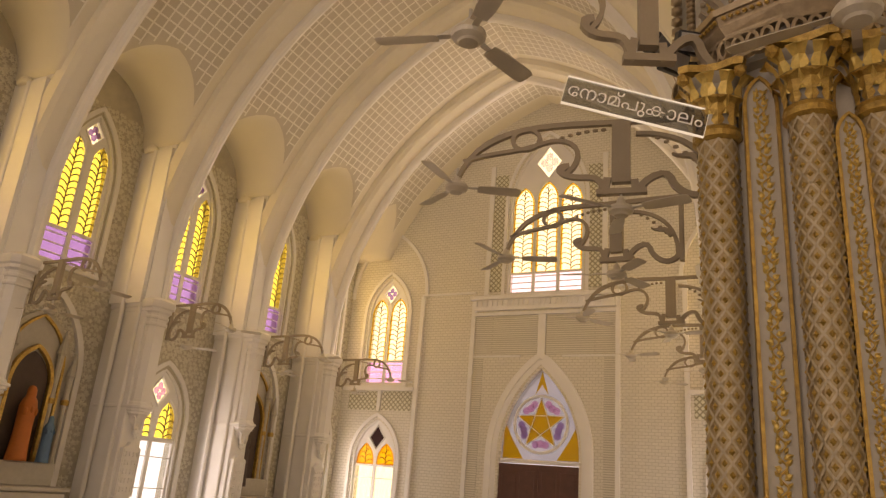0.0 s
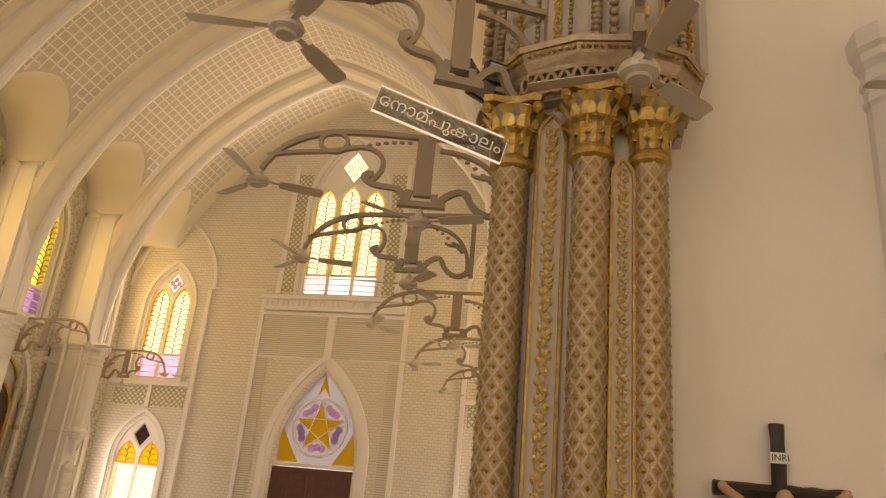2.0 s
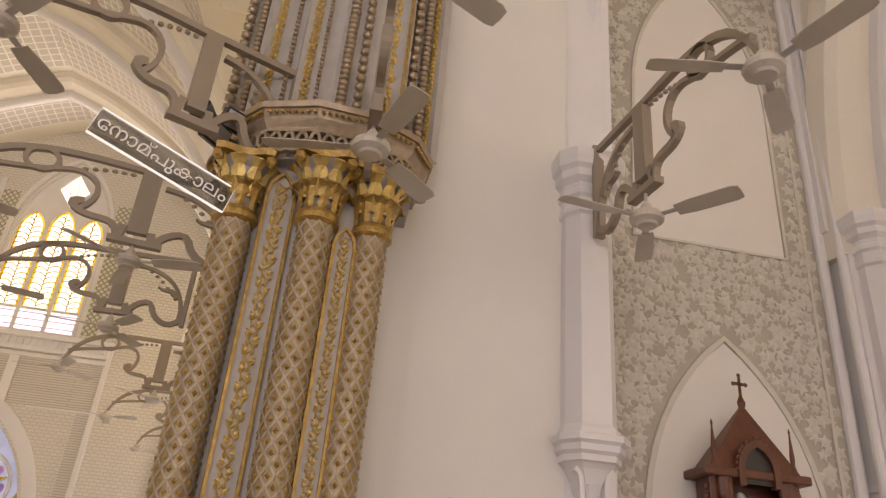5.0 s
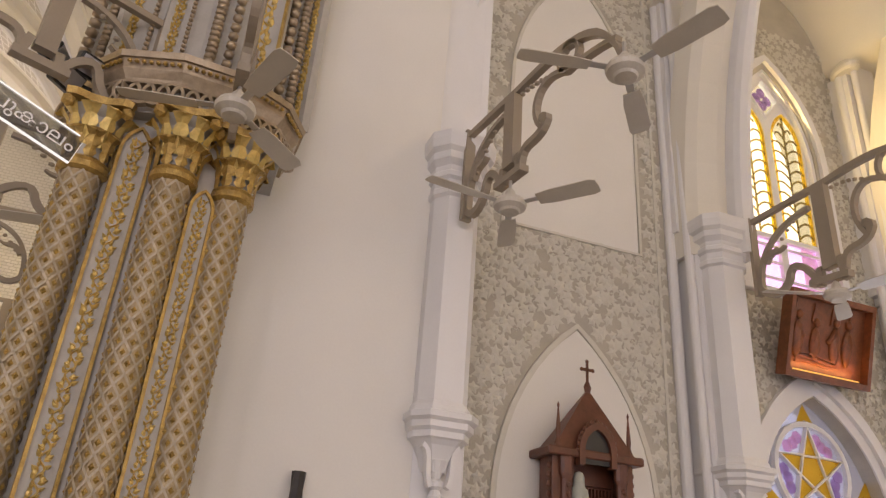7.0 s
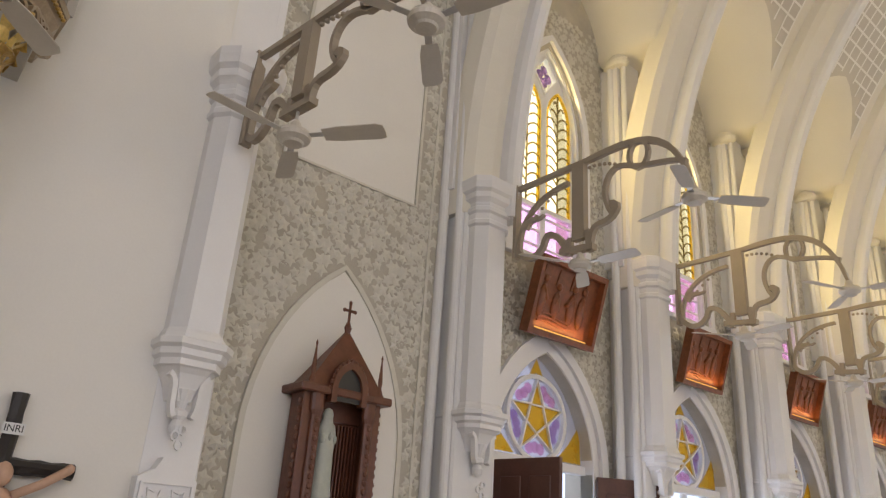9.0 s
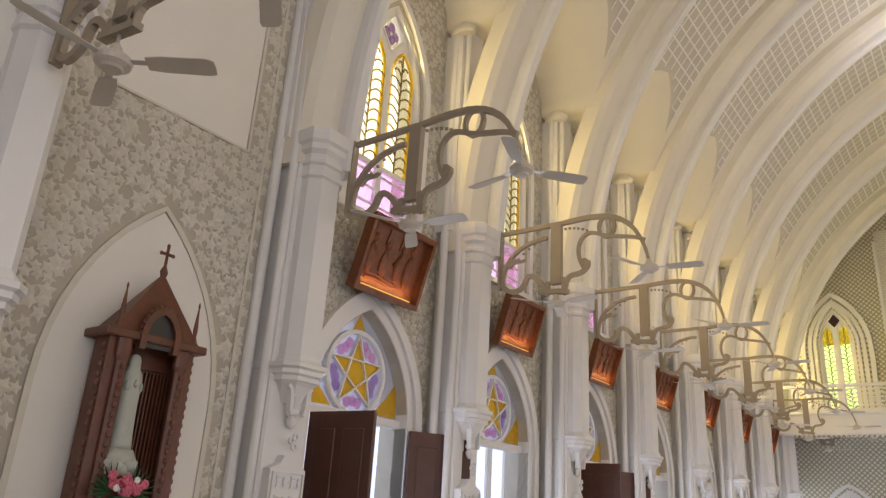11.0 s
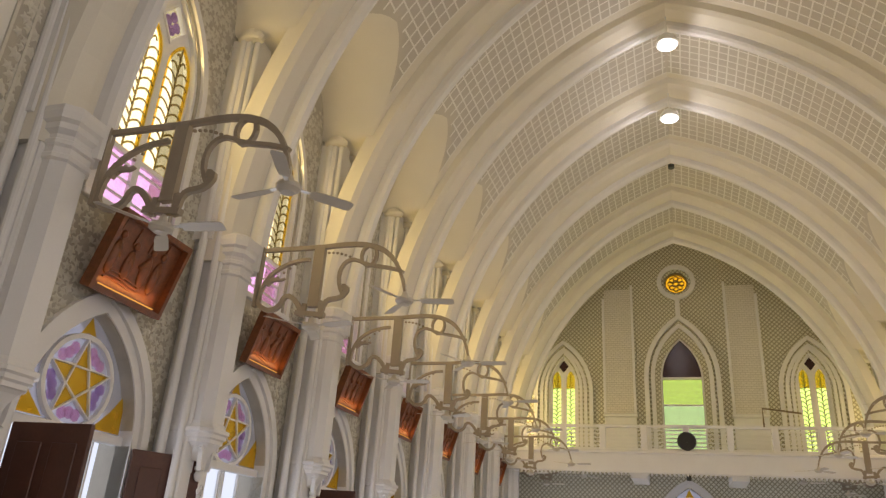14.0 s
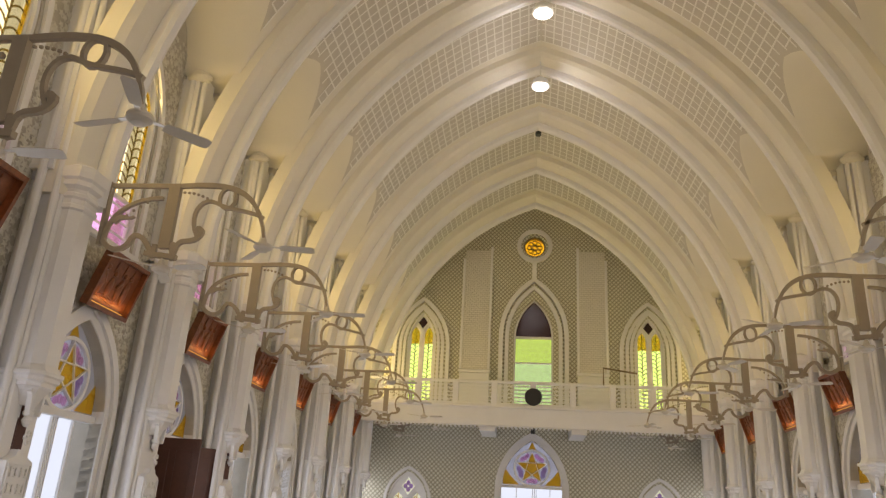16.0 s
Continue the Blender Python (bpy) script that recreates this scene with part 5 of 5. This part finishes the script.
def log(bm, x0, x1, z0, z1, upright):
    n, rings = 8, []
    for i in range(13):
        t = i / 12
        ring = []
        for k in range(n):
            a = 2 * math.pi * k / n
            r = 0.042 * (1 + rq.uniform(-0.12, 0.12))
            if upright:
                ring.append(bm.verts.new(((x0 + x1) / 2 + r * math.cos(a), r * math.sin(a), z0 + (z1 - z0) * t)))
            else:
                ring.append(bm.verts.new((x0 + (x1 - x0) * t, r * math.sin(a), (z0 + z1) / 2 + r * math.cos(a))))
        rings.append(ring)
    for a, b in zip(rings, rings[1:]):
        for k in range(n):
            bm.faces.new((a[k], a[(k + 1) % n], b[(k + 1) % n], b[k]))
    bm.faces.new(rings[0])
    bm.faces.new(rings[-1][::-1])


log(bm, 0, 0, 1.0, 2.26, True)
part("upright", bm, DARKWOOD, cr)
bm = bmesh.new()
log(bm, -0.36, 0.36, 1.88, 1.88, False)
part("crossbar", bm, DARKWOOD, cr)
bm = bmesh.new()
box(bm, -0.055, 0.055, -0.055, -0.046, 2.035, 2.095)
plate = part("title_plate", bm, WHITE, cr, "small white lettered plate")
bm = bmesh.new()
blob(bm, (0, -0.1, 1.83), 0.055, 0.9, 1, 1.2, 2)
blob(bm, (0, -0.08, 1.62), 0.1, 1, 0.6, 1.6, 2)
blob(bm, (0, -0.08, 1.42), 0.085, 1, 0.7, 1.2, 2)
for s in (-1, 1):
    ribbon(bm, [(s * 0.07, 1.73), (s * 0.2, 1.80), (s * 0.32, 1.885)], 0.045, -0.1, -0.05)
    ribbon(bm, [(s * 0.04, 1.4), (s * 0.05, 1.2), (s * 0.02, 1.0)], 0.07, -0.13, -0.05)
    blob(bm, (s * 0.32, -0.08, 1.89), 0.03)
fig = tagged(new("corpus", done("corpus", bm, SKIN, True)), "painted plaster corpus on the cross")
fig.parent = cr
cr.matrix_world = pose(0.87, 4.65, 0)


def lettering(name, body, size, mt, parent, m, shear=0.0):
    c = bpy.data.curves.new(name, "FONT")
    c.body, c.size, c.align_x, c.align_y, c.extrude = body, size, "CENTER", "CENTER", 0.001
    ob = new(name, c)
    c.materials.append(mt)
    ob.parent = parent
    ob.matrix_local = m
    return ob


lettering("lettering", "INRI", 0.052, BLACK, plate, pose(0, -0.058, 2.065, 90))

# ---- gilded pier ----
gp = thing("gilded_pier", "gilded clustered pier of lozenge-carved columns and gold capitals", "pier", "", "structure")


def prism(bm, pts, z0, z1, off0=0.0, off1=0.0):
    c = Vector((sum(p[0] for p in pts) / len(pts), sum(p[1] for p in pts) / len(pts)))

    def grow(p, o):
        d = (Vector(p) - c)
        return Vector(p) + d.normalized() * o
    a = [bm.verts.new((*grow(p, off0), z0)) for p in pts]
    b = [bm.verts.new((*grow(p, off1), z1)) for p in pts]
    bm.faces.new(a[::-1])
    bm.faces.new(b)
    for i in range(len(pts)):
        bm.faces.new((a[i], a[(i + 1) % len(pts)], b[(i + 1) % len(pts)], b[i]))


CORE = [(-0.78, 4.30), (-0.55, 4.16), (-0.32, 4.10), (0.02, 4.10), (0.22, 4.24), (0.22, 4.78), (-0.78, 4.78)]
bm = bmesh.new()
prism(bm, CORE, 0, 4.15)
part("pier_body", bm, PALE, gp, "pale grey panelled body")
COLS = [(-0.70, 4.17, 0.11), (-0.21, 4.03, 0.105), (0.13, 4.11, 0.10)]
NECK = 3.68
for cx, cy, r in COLS:
    bm = bmesh.new()
    lathe(bm, [(r + 0.05, 0), (r + 0.05, 0.3), (r, 0.36), (r, NECK)], cx, cy, 20)
    col = part("column", bm, STONE, gp, "lozenge-carved gilt stone column")
    # straps
    bm = bmesh.new()
    nl, pitch = 9, 0.112
    for sgn in (-1, 1):
        for k in range(nl):
            prev = None
            steps = int((NECK - 0.4) / pitch * 3)
            for i in range(steps + 1):
                z = 0.38 + i * pitch / 3
                a = 2 * math.pi * (k + sgn * i / 3.0) / nl
                rr = r + 0.008
                q = [bm.verts.new((cx + rr * math.cos(a) , cy + rr * math.sin(a), z + dz)) for dz in (-0.011, 0.011)]
                if prev:
                    bm.faces.new((prev[0], q[0], q[1], prev[1]))
                prev = q
    part("lozenge_straps", bm, LOZ, col, "raised lozenge straps")
    bm = bmesh.new()
    for i in range(int((NECK - 0.45) / pitch * 2)):
        for k in range(nl):
            a = 2 * math.pi * (k + (0.5 if i % 2 == 0 else 0.0)) / nl
            z = 0.38 + i * pitch / 2 + pitch * 0.0
            ca, sa = math.cos(a), math.sin(a)
            p = Vector((cx + r * ca, cy + r * sa, z))
            tng = Vector((-sa, ca, 0))
            vs = [bm.verts.new(p + tng * dx + Vector((0, 0, dz))) for dx, dz in ((-0.016, 0), (0, -0.02), (0.016, 0), (0, 0.02))]
            tp = bm.verts.new(p + Vector((ca, sa, 0)) * 0.014)
            for j in range(4):
                bm.faces.new((vs[j], vs[(j + 1) % 4], tp))
    tagged(part("lozenge_bosses", bm, GOLD, col, "small gilt bosses"), kind="stuff")
    # capital
    bm = bmesh.new()
    lathe(bm, [(r + 0.005, NECK - 0.05), (r + 0.03, NECK - 0.035), (r + 0.03, NECK), (r + 0.012, NECK + 0.01), (r + 0.025, NECK + 0.025), (r + 0.01, NECK + 0.04)], cx, cy, 20)
    part("necking", bm, GOLD, col)
    bm = bmesh.new()
    lathe(bm, [(r, NECK + 0.03), (r - 0.005, NECK + 0.18), (r + 0.02, NECK + 0.30), (r + 0.06, NECK + 0.36)], cx, cy, 16)
    cap = part("capital_bell", bm, PALE, col, "gold foliate capital")
    for tier, (zb, hh, nlv, outw) in enumerate(((0.03, 0.20, 9, 0.035), (0.10, 0.29, 9, 0.075))):
        for k in range(nlv):
            a = 2 * math.pi * (k + 0.5 * tier) / nlv
            ca, sa = math.cos(a), math.sin(a)
            bm = bmesh.new()
            prev = None
            for i in range(7):
                t = i / 6
                o = r + 0.012 + outw * t ** 2.2 + (0.025 if i == 5 else 0.03 if i == 6 else 0)
                z = NECK + zb + hh * min(t, 0.86) - (0.03 if i == 6 else 0)
                wd = (0.024 + 0.026 * t) * (1.3 if i % 2 else 0.75) if i < 6 else 0.018
                c = Vector((cx + o * ca, cy + o * sa, z))
                tg = Vector((-sa, ca, 0)) * wd
                rad = Vector((ca, sa, 0)) * 0.014
                q = [bm.verts.new(c - tg), bm.verts.new(c + rad), bm.verts.new(c + tg)]
                if prev:
                    bm.faces.new((prev[0], q[0], q[1], prev[1]))
                    bm.faces.new((prev[1], q[1], q[2], prev[2]))
                prev = q
            part("acanthus_leaf", bm, GILT if tier else GOLD, cap)
    bm = bmesh.new()
    prism(bm, [(cx + (r + 0.035 + 0.1 * math.sin(2 * a) ** 4) * math.cos(a), cy + (r + 0.035 + 0.1 * math.sin(2 * a) ** 4) * math.sin(a)) for a in (k * math.pi / 16 for k in range(32))], NECK + 0.375, NECK + 0.415, 0, 0.015)
    part("abacus", bm, GOLD, cap)
    for k in range(4):
        a = math.pi / 4 + k * math.pi / 2
        bm = bmesh.new()
        blob(bm, (cx + (r + 0.115) * math.cos(a), cy + (r + 0.115) * math.sin(a), NECK + 0.335), 0.04, 1, 1, 1.1)
        part("volute", bm, GOLD, cap)


def stem_piece(bm, xa, za, xb, zb, r):
    """A short ridge of gilt stem, proud of its strip."""
    d = Vector((xb - xa, 0, zb - za)).normalized()
    n = Vector((d.z, 0, -d.x)) * r
    a, b = Vector((xa, -0.008, za)), Vector((xb, -0.008, zb))
    up = Vector((0, -0.018, 0))
    v = [bm.verts.new(p) for p in (a - n, a + up, a + n, b - n, b + up, b + n)]
    bm.faces.new((v[0], v[3], v[4], v[1]))
    bm.faces.new((v[1], v[4], v[5], v[2]))


def leaf_piece(bm, x, z, a, ln):
    """A pointed leaf with a raised rib; its tip bends out from the strip."""
    c, s = math.cos(math.radians(a)), math.sin(math.radians(a))
    pts = ((0, 0, -0.008), (-0.3, 0.35, -0.012), (-0.22, 0.68, -0.014), (0, 1, -0.03), (0.22, 0.68, -0.014), (0.3, 0.35, -0.012), (0, 0.5, -0.034))
    v = [bm.verts.new((x + (px * c + pz * s) * ln, py, z + (pz * c - px * s) * ln)) for px, pz, py in pts]
    for k in range(6):
        bm.faces.new((v[6], v[(k + 1) % 6], v[k]))


def vine_strip(x0, y0, w, ang, z0, z1, parent, seed, ground=PALE, edge=True):
    """An upright strip with a gilt rim and a raised climbing vine."""
    m = pose(x0, y0, 0, 0, 0, ang)
    bm = bmesh.new()
    slab(bm, [(-w / 2, z0), (w / 2, z0)] + [(x, z) for x, z in ogive(w / 2, z1 - w, z1, 5)[::-1]], -0.01, 0.06)
    bm.transform(m)
    st = part("vine_panel", bm, ground, parent, "pale strip with gilt climbing vine")
    if edge:
        bm = bmesh.new()
        ribbon(bm, [(-w / 2, z0)] + ogive(w / 2, z1 - w, z1, 5) + [(w / 2, z0)], 0.018, -0.03, 0.0)
        bm.transform(m)
        part("gilt_rim", bm, GOLD, st)
    rv = random.Random(seed)
    bm = bmesh.new()
    z = z0 + 0.03
    i = 0
    while z < z1 - w * 0.7:
        s = 1 if i % 2 else -1
        # one bend of the stem, two pointed leaves and a bud on each side of it
        step = w * 0.3
        for j in range(4):
            stem_piece(bm, s * w * 0.11 * math.sin(math.pi * j / 4), z + step * j / 4, s * w * 0.11 * math.sin(math.pi * (j + 1) / 4), z + step * (j + 1) / 4, w * 0.04)
        for ox, oz, a, ln in ((-0.02, 0.06, -s * 58, 0.27), (0.08, 0.16, s * 44, 0.24), (-0.06, 0.2, -s * 16, 0.2)):
            leaf_piece(bm, s * w * ox, z + w * oz, a + rv.uniform(-14, 14), w * ln * rv.uniform(0.85, 1.15))
        blob(bm, (-s * w * 0.13, -0.02, z + w * rv.uniform(0.05, 0.2)), w * 0.085, 1.0, 0.6, 1.2)
        z += step
        i += 1
    bm.transform(m)
    tagged(part("gilt_vine", bm, GILT, st, "raised gilt vine"), kind="stuff")


vine_strip(-0.455, 4.085, 0.17, 16, 0.3, 3.98, gp, 1)
vine_strip(-0.03, 4.06, 0.13, 12, 0.3, 3.66, gp, 2)
# cornice in steps, with interlaced arches beneath
CORN = [(-0.96, 4.42), (-0.62, 4.03), (-0.30, 3.93), (0.02, 3.95), (0.30, 4.10), (0.44, 4.34), (0.44, 4.80), (-0.96, 4.80)]
for nm, z0, z1, o0, o1, mt in (("cornice_frieze", 4.08, 4.24, -0.07, -0.05, PALE), ("cornice_step", 4.24, 4.28, -0.02, 0.0, SILVER), ("cornice_step", 4.28, 4.33, 0.0, 0.03, SILVER), ("cornice_step", 4.33, 4.40, 0.03, 0.04, SILVER), ("cornice_step", 4.40, 4.44, 0.06, 0.07, SILVER)):
    bm = bmesh.new()
    prism(bm, CORN, z0, z1, o0, o1)
    part(nm, bm, mt, gp, "gilt silver moulded cornice" if nm == "cornice_step" else "pale frieze")
cc = Vector((sum(p[0] for p in CORN) / 8, sum(p[1] for p in CORN) / 8))
for (ax_, ay_), (bx_, by_) in zip(CORN[:5], CORN[1:6]):
    L = math.hypot(bx_ - ax_, by_ - ay_)
    n = max(2, round(L / 0.075))
    a = math.degrees(math.atan2(by_ - ay_, bx_ - ax_))
    for z, rr, nm in ((4.17, 0.075, "interlaced_ring"), (4.365, 0.016, "cornice_bead")):
        bm = bmesh.new()
        for i in range(n * (1 if rr > 0.02 else 2)):
            t = (i + 0.5) / (n * (1 if rr > 0.02 else 2))
            px = L * t
            if rr > 0.02:
                ribbon(bm, [(px + rr * math.cos(b), z + rr * math.sin(b)) for b in (2 * math.pi * j / 12 for j in range(12))], 0.02, -0.02, 0.02, True)
            else:
                blob(bm, (px, -0.05, z), rr)
        bm.transform(pose(ax_, ay_, 0, 0, 0, a))
        part(nm, bm, SILVER if rr > 0.02 else GOLD, gp)

# ---- gilded arch stem over the pier ----
ga = thing("gilded_arch", "gilded arch stem of beads, ropes and vine panels", "arch", "", "structure")
bm = bmesh.new()
prism(bm, [(-0.99, 4.5), (-0.6, 4.22), (-0.26, 4.14), (0.07, 4.17), (0.33, 4.32), (0.44, 4.48), (0.44, 4.8), (-0.99, 4.8)], 4.44, 9.5)
part("arch_body", bm, PALE, ga, "pale silvery ground")


def bead_string(x, y, r, step, z0, z1, mt, nm, rope=False):
    bm = bmesh.new()
    z = z0
    while z < z1:
        blob(bm, (x, y, z), r, 1, 1, 0.62 if rope else 1.0, 1)
        z += step
    for f in bm.faces:
        f.smooth = True
    part(nm, bm, mt, ga, "silvery rope moulding" if rope else "string of silvery beads")


for x, y, r, st, rope in ((-0.951, 4.412, 0.034, 0.068, False), (-0.847, 4.340, 0.03, 0.036, True), (-0.587, 4.196, 0.016, 0.034, False), (-0.366, 4.123, 0.014, 0.03, False), (-0.197, 4.110, 0.034, 0.038, True), (-0.087, 4.102, 0.03, 0.064, False), (0.271, 4.227, 0.034, 0.070, False), (0.356, 4.288, 0.032, 0.04, True)):
    bead_string(x, y - 0.012, r * 1.25, st * 1.2, 4.46, 6.6, SILVER, "rope_moulding" if rope else "bead_string", rope)
vine_strip(-0.724, 4.285, 0.141, 37, 4.45, 7.0, ga, 3, edge=False)
vine_strip(-0.457, 4.175, 0.128, 17, 4.45, 7.0, ga, 4, edge=False)
vine_strip(0.096, 4.175, 0.256, -26, 4.45, 7.0, ga, 5)
vine_strip(0.440, 4.375, 0.128, -52, 4.45, 7.0, ga, 6, edge=False)

# ---- brackets about the gilded pier and the corner pier ----
hang(pose(XW0 + 0.03, 4.44, ZBC, 0, 0, 7), 40, 60)


def lone(m, tip, mid, stretch=1.0):
    b = copy_thing(bracket0, m @ Matrix.Diagonal((1, 1, 1, 1)))
    b.scale = (1, stretch, 1)
    if tip is not None:
        copy_thing(fan0, m @ pose(0, -BL * stretch, -0.36, 0, 0, tip))
    if mid is not None:
        copy_thing(fan0, m @ pose(0, -BP * stretch, -0.65, 0, 0, mid))
    return b


lone(pose(-0.50, 4.20, 4.84, 0, 0, -65.7), 75 + 65.7, None, 0.97)
lone(pose(0.05, 4.10, 4.74, 0, 0, -2), 30, 50, 1.0)
lone(pose(-0.9, 6.05, 4.85, 0, 0, -80), 110, 70, 1.33)

# sign and floodlights on the first bracket
sg = thing("hanging_sign", "clear acrylic sign with white lettering under a bracket", "sign")
bm = bmesh.new()
box(bm, -0.42, 0.42, -0.005, 0.005, -0.09, 0.09, 0.002)
part("acrylic_sheet", bm, ACRYL, sg)
# The bright edge is emission on the acrylic rim; the sign has no lamp.
bm = bmesh.new()
ribbon(bm, [(-0.42, -0.09), (0.42, -0.09), (0.42, 0.09), (-0.42, 0.09)], 0.008, -0.008, 0.008, True)
part("glowing_edge", bm, glow("acrylic_edge_glow", (1, 0.98, 0.85), 0.9), sg, "bright edge drawn with its own glow")
lettering("lettering", "\u0d47\u0d28\u0d3e\u0d2e\u0d4d\u0d2a\u0d41\u0d15\u0d3e\u0d32\u0d02", 0.118, LETTER, sg, pose(0, -0.009, 0.0, 90))
sg.matrix_world = pose(-1.115, 3.88, 3.82, 0, 0, 24.3) @ pose(0, 0, 0, 0, 13, 0)
fl = thing("floodlight", "black box floodlights mounted behind the bracket", "floodlight")
for dx, dz, a in ((0, 0, 30), (0.10, 0.14, 10), (-0.10, 0.1, 55)):
    bm = bmesh.new()
    box(bm, -0.09, 0.09, -0.04, 0.04, -0.07, 0.07, 0.01)
    h = part("housing", bm, BLACK, fl)
    h.matrix_local = pose(dx, 0, dz, 25, 0, a)
    bm = bmesh.new()
    box(bm, -0.075, 0.075, -0.046, -0.041, -0.055, 0.055)
    part("lens", bm, STEEL, h)
bm = bmesh.new()
box(bm, -0.02, 0.32, 0.03, 0.06, 0.0, 0.03)
part("arm", bm, BLACK, fl)
fl.matrix_world = pose(-0.93, 4.12, 4.22, 0, 0, 24)

# ---- carved station reliefs under the nave windows ----
def build_relief(seed):
    r = thing("station_relief", "reddish carved wooden relief panel lit from below", "relief", "station reliefs")
    bm = bmesh.new()
    ribbon(bm, [(-0.62, 0.04), (0.62, 0.04), (0.62, 1.0), (-0.62, 1.0)], 0.09, -0.09, 0.07, True)
    part("frame", bm, RELIEF, r)
    bm = bmesh.new()
    box(bm, -0.6, 0.6, 0.02, 0.06, 0.05, 0.98)
    part("back_board", bm, RELIEF, r)
    bm = bmesh.new()
    box(bm, -0.25, 0.25, 0.055, 0.34, 0.12, 0.22, 0.01)
    part("wall_batten", bm, RELIEF, r)
    rr = random.Random(seed)
    for k in range(4):
        bm = bmesh.new()
        x = -0.4 + 0.26 * k + rr.uniform(-.05, .05)
        h = rr.uniform(0.34, 0.5)
        blob(bm, (x, 0.01, 0.25 + h * 0.45), 0.1, 0.8, 0.35, h * 5, 2)
        blob(bm, (x, 0.0, 0.25 + h + 0.03), 0.05, 1, 0.7, 1.1, 2)
        ribbon(bm, [(x, 0.25 + h * 0.8), (x + rr.uniform(-.14, .14), 0.25 + h * 0.5)], 0.05, -0.02, 0.02)
        part("carved_figure", bm, RELIEF, r, smooth=True)
    for k in range(3):
        bm = bmesh.new()
        ribbon(bm, bez((-0.45, 0.2 + k * 0.05), (-0.2, 0.26 + k * 0.05), (0.0, 0.14 + k * 0.05), (0.2, 0.2 + k * 0.04), 8), 0.02, -0.01, 0.03)
        part("carved_wave", bm, RELIEF, r)
    for k in range(4):
        bm = bmesh.new()
        ribbon(bm, [(-0.5 + 0.28 * k, 0.70), (-0.47 + 0.28 * k, 0.93)], 0.03, -0.0, 0.03)
        part("carved_spear", bm, RELIEF, r)
    bm = bmesh.new()
    box(bm, -0.5, 0.5, -0.05, -0.03, 0.09, 0.105)
    part("strip_lamp", bm, STRIP, r, "warm strip lamp")
    return r


relief = build_relief(1)
rm = pose(-0.05, WALL - 0.2, 3.92, 17) @ Matrix.Diagonal((0.87, 0.87, 0.87, 1))
done_first = False
for a, b in nave_st[1:-1]:
    for side, f in (("L", NAVE_L), ("R", NAVE_R)):
        m = f((a + b) / 2) @ rm
        if not done_first:
            relief.matrix_world = m
            done_first = True
        else:
            copy_thing(relief, m)
    # Warm area lamps for the glow of the strip lamps, not daylight.
    pl = area_light(NAVE_L((a + b) / 2) @ pose(-0.05, WALL - 0.30, 4.04, 150), 0.85, 0.04, 1.2, (1.0, 0.50, 0.12))
    pl = area_light(NAVE_R((a + b) / 2) @ pose(-0.05, WALL - 0.30, 4.04, 150), 0.85, 0.04, 1.2, (1.0, 0.50, 0.12))

# ---- side altars of the transept ----
def build_altar(seed):
    al = thing("side_altar", "cream and gilt side altar with slim pinnacles", "altar", "side altars")
    bm = bmesh.new()
    box(bm, -0.95, 0.95, -0.55, 0.1, 0, 1.0, 0.03)
    box(bm, -1.0, 1.0, -0.6, 0.1, 1.0, 1.08, 0.02)
    part("altar_table", bm, PALE, al)
    bm = bmesh.new()
    box(bm, -0.85, 0.85, -0.2, 0.1, 1.08, 1.5, 0.02)
    part("gradine", bm, PALE, al)
    bm = bmesh.new()
    slab(bm, pointed(0.8, 1.5, 3.2, 4.3), -0.02, 0.08)
    part("altar_back", bm, PALE, al)
    for x, top in ((-0.8, 3.6), (-0.5, 4.0), (0.5, 4.0), (0.8, 3.6)):
        bm = bmesh.new()
        lathe(bm, [(0.06, 1.5), (0.05, 1.6), (0.04, 2.6), (0.07, 2.66), (0.05, 2.8), (0.06, top - 0.5), (0.09, top - 0.45), (0.01, top)], x, -0.1, 8)
        for k in range(6):
            blob(bm, (x, -0.1, 2.8 + k * 0.1), 0.06, 1, 1, 0.4)
        part("pinnacle", bm, PALE, al)
        bm = bmesh.new()
        lathe(bm, [(0.075, 2.58), (0.08, 2.66), (0.06, 2.7)], x, -0.1, 8)
        part("gilt_band", bm, GOLD, al)
    bm = bmesh.new()
    ribbon(bm, pointed(0.42, 1.5, 2.9, 3.6), 0.07, -0.12, 0.0)
    ribbon(bm, pointed(0.62, 1.5, 3.2, 4.2), 0.05, -0.08, 0.0)
    part("canopy_arch", bm, GOLD, al)
    bm = bmesh.new()
    slab(bm, pointed(0.38, 1.5, 2.9, 3.5), -0.04, -0.025)
    part("niche_ground", bm, ROBE, al)
    return al


alt = build_altar(1)
M1, M2 = TRAN_L((tran_st[1][0] + tran_st[1][1]) / 2 - 0.25), TRAN_L((tran_st[3][0] + tran_st[3][1]) / 2 - 0.25)
alt.matrix_world = M1 @ pose(0, WALLT - 0.12, 0)
copy_thing(alt, M2 @ pose(0, WALLT - 0.12, 0))
trim_ribbons("trim", [(pointed(1.05, 0.1, 3.2, 4.9), 0.12, WALLT - 0.1, WALLT, False)], M1, "white pointed moulding round a side altar")
trim_ribbons("trim", [(pointed(1.05, 0.1, 3.2, 4.9), 0.12, WALLT - 0.1, WALLT, False)], M2, "white pointed moulding round a side altar")
standing_figure("statue", "painted statue in an orange robe on the side altar", M1 @ pose(0, WALLT - 0.35, 1.5), ORANGE, 1.35)
standing_figure("statue", "small painted statue in blue beside the altar", M1 @ pose(0.45, WALLT - 0.45, 1.5), BLUE, 0.85)
standing_figure("statue", "painted statue in a dark robe on the side altar", M2 @ pose(-0.35, WALLT - 0.4, 1.3), ROBE, 1.45)
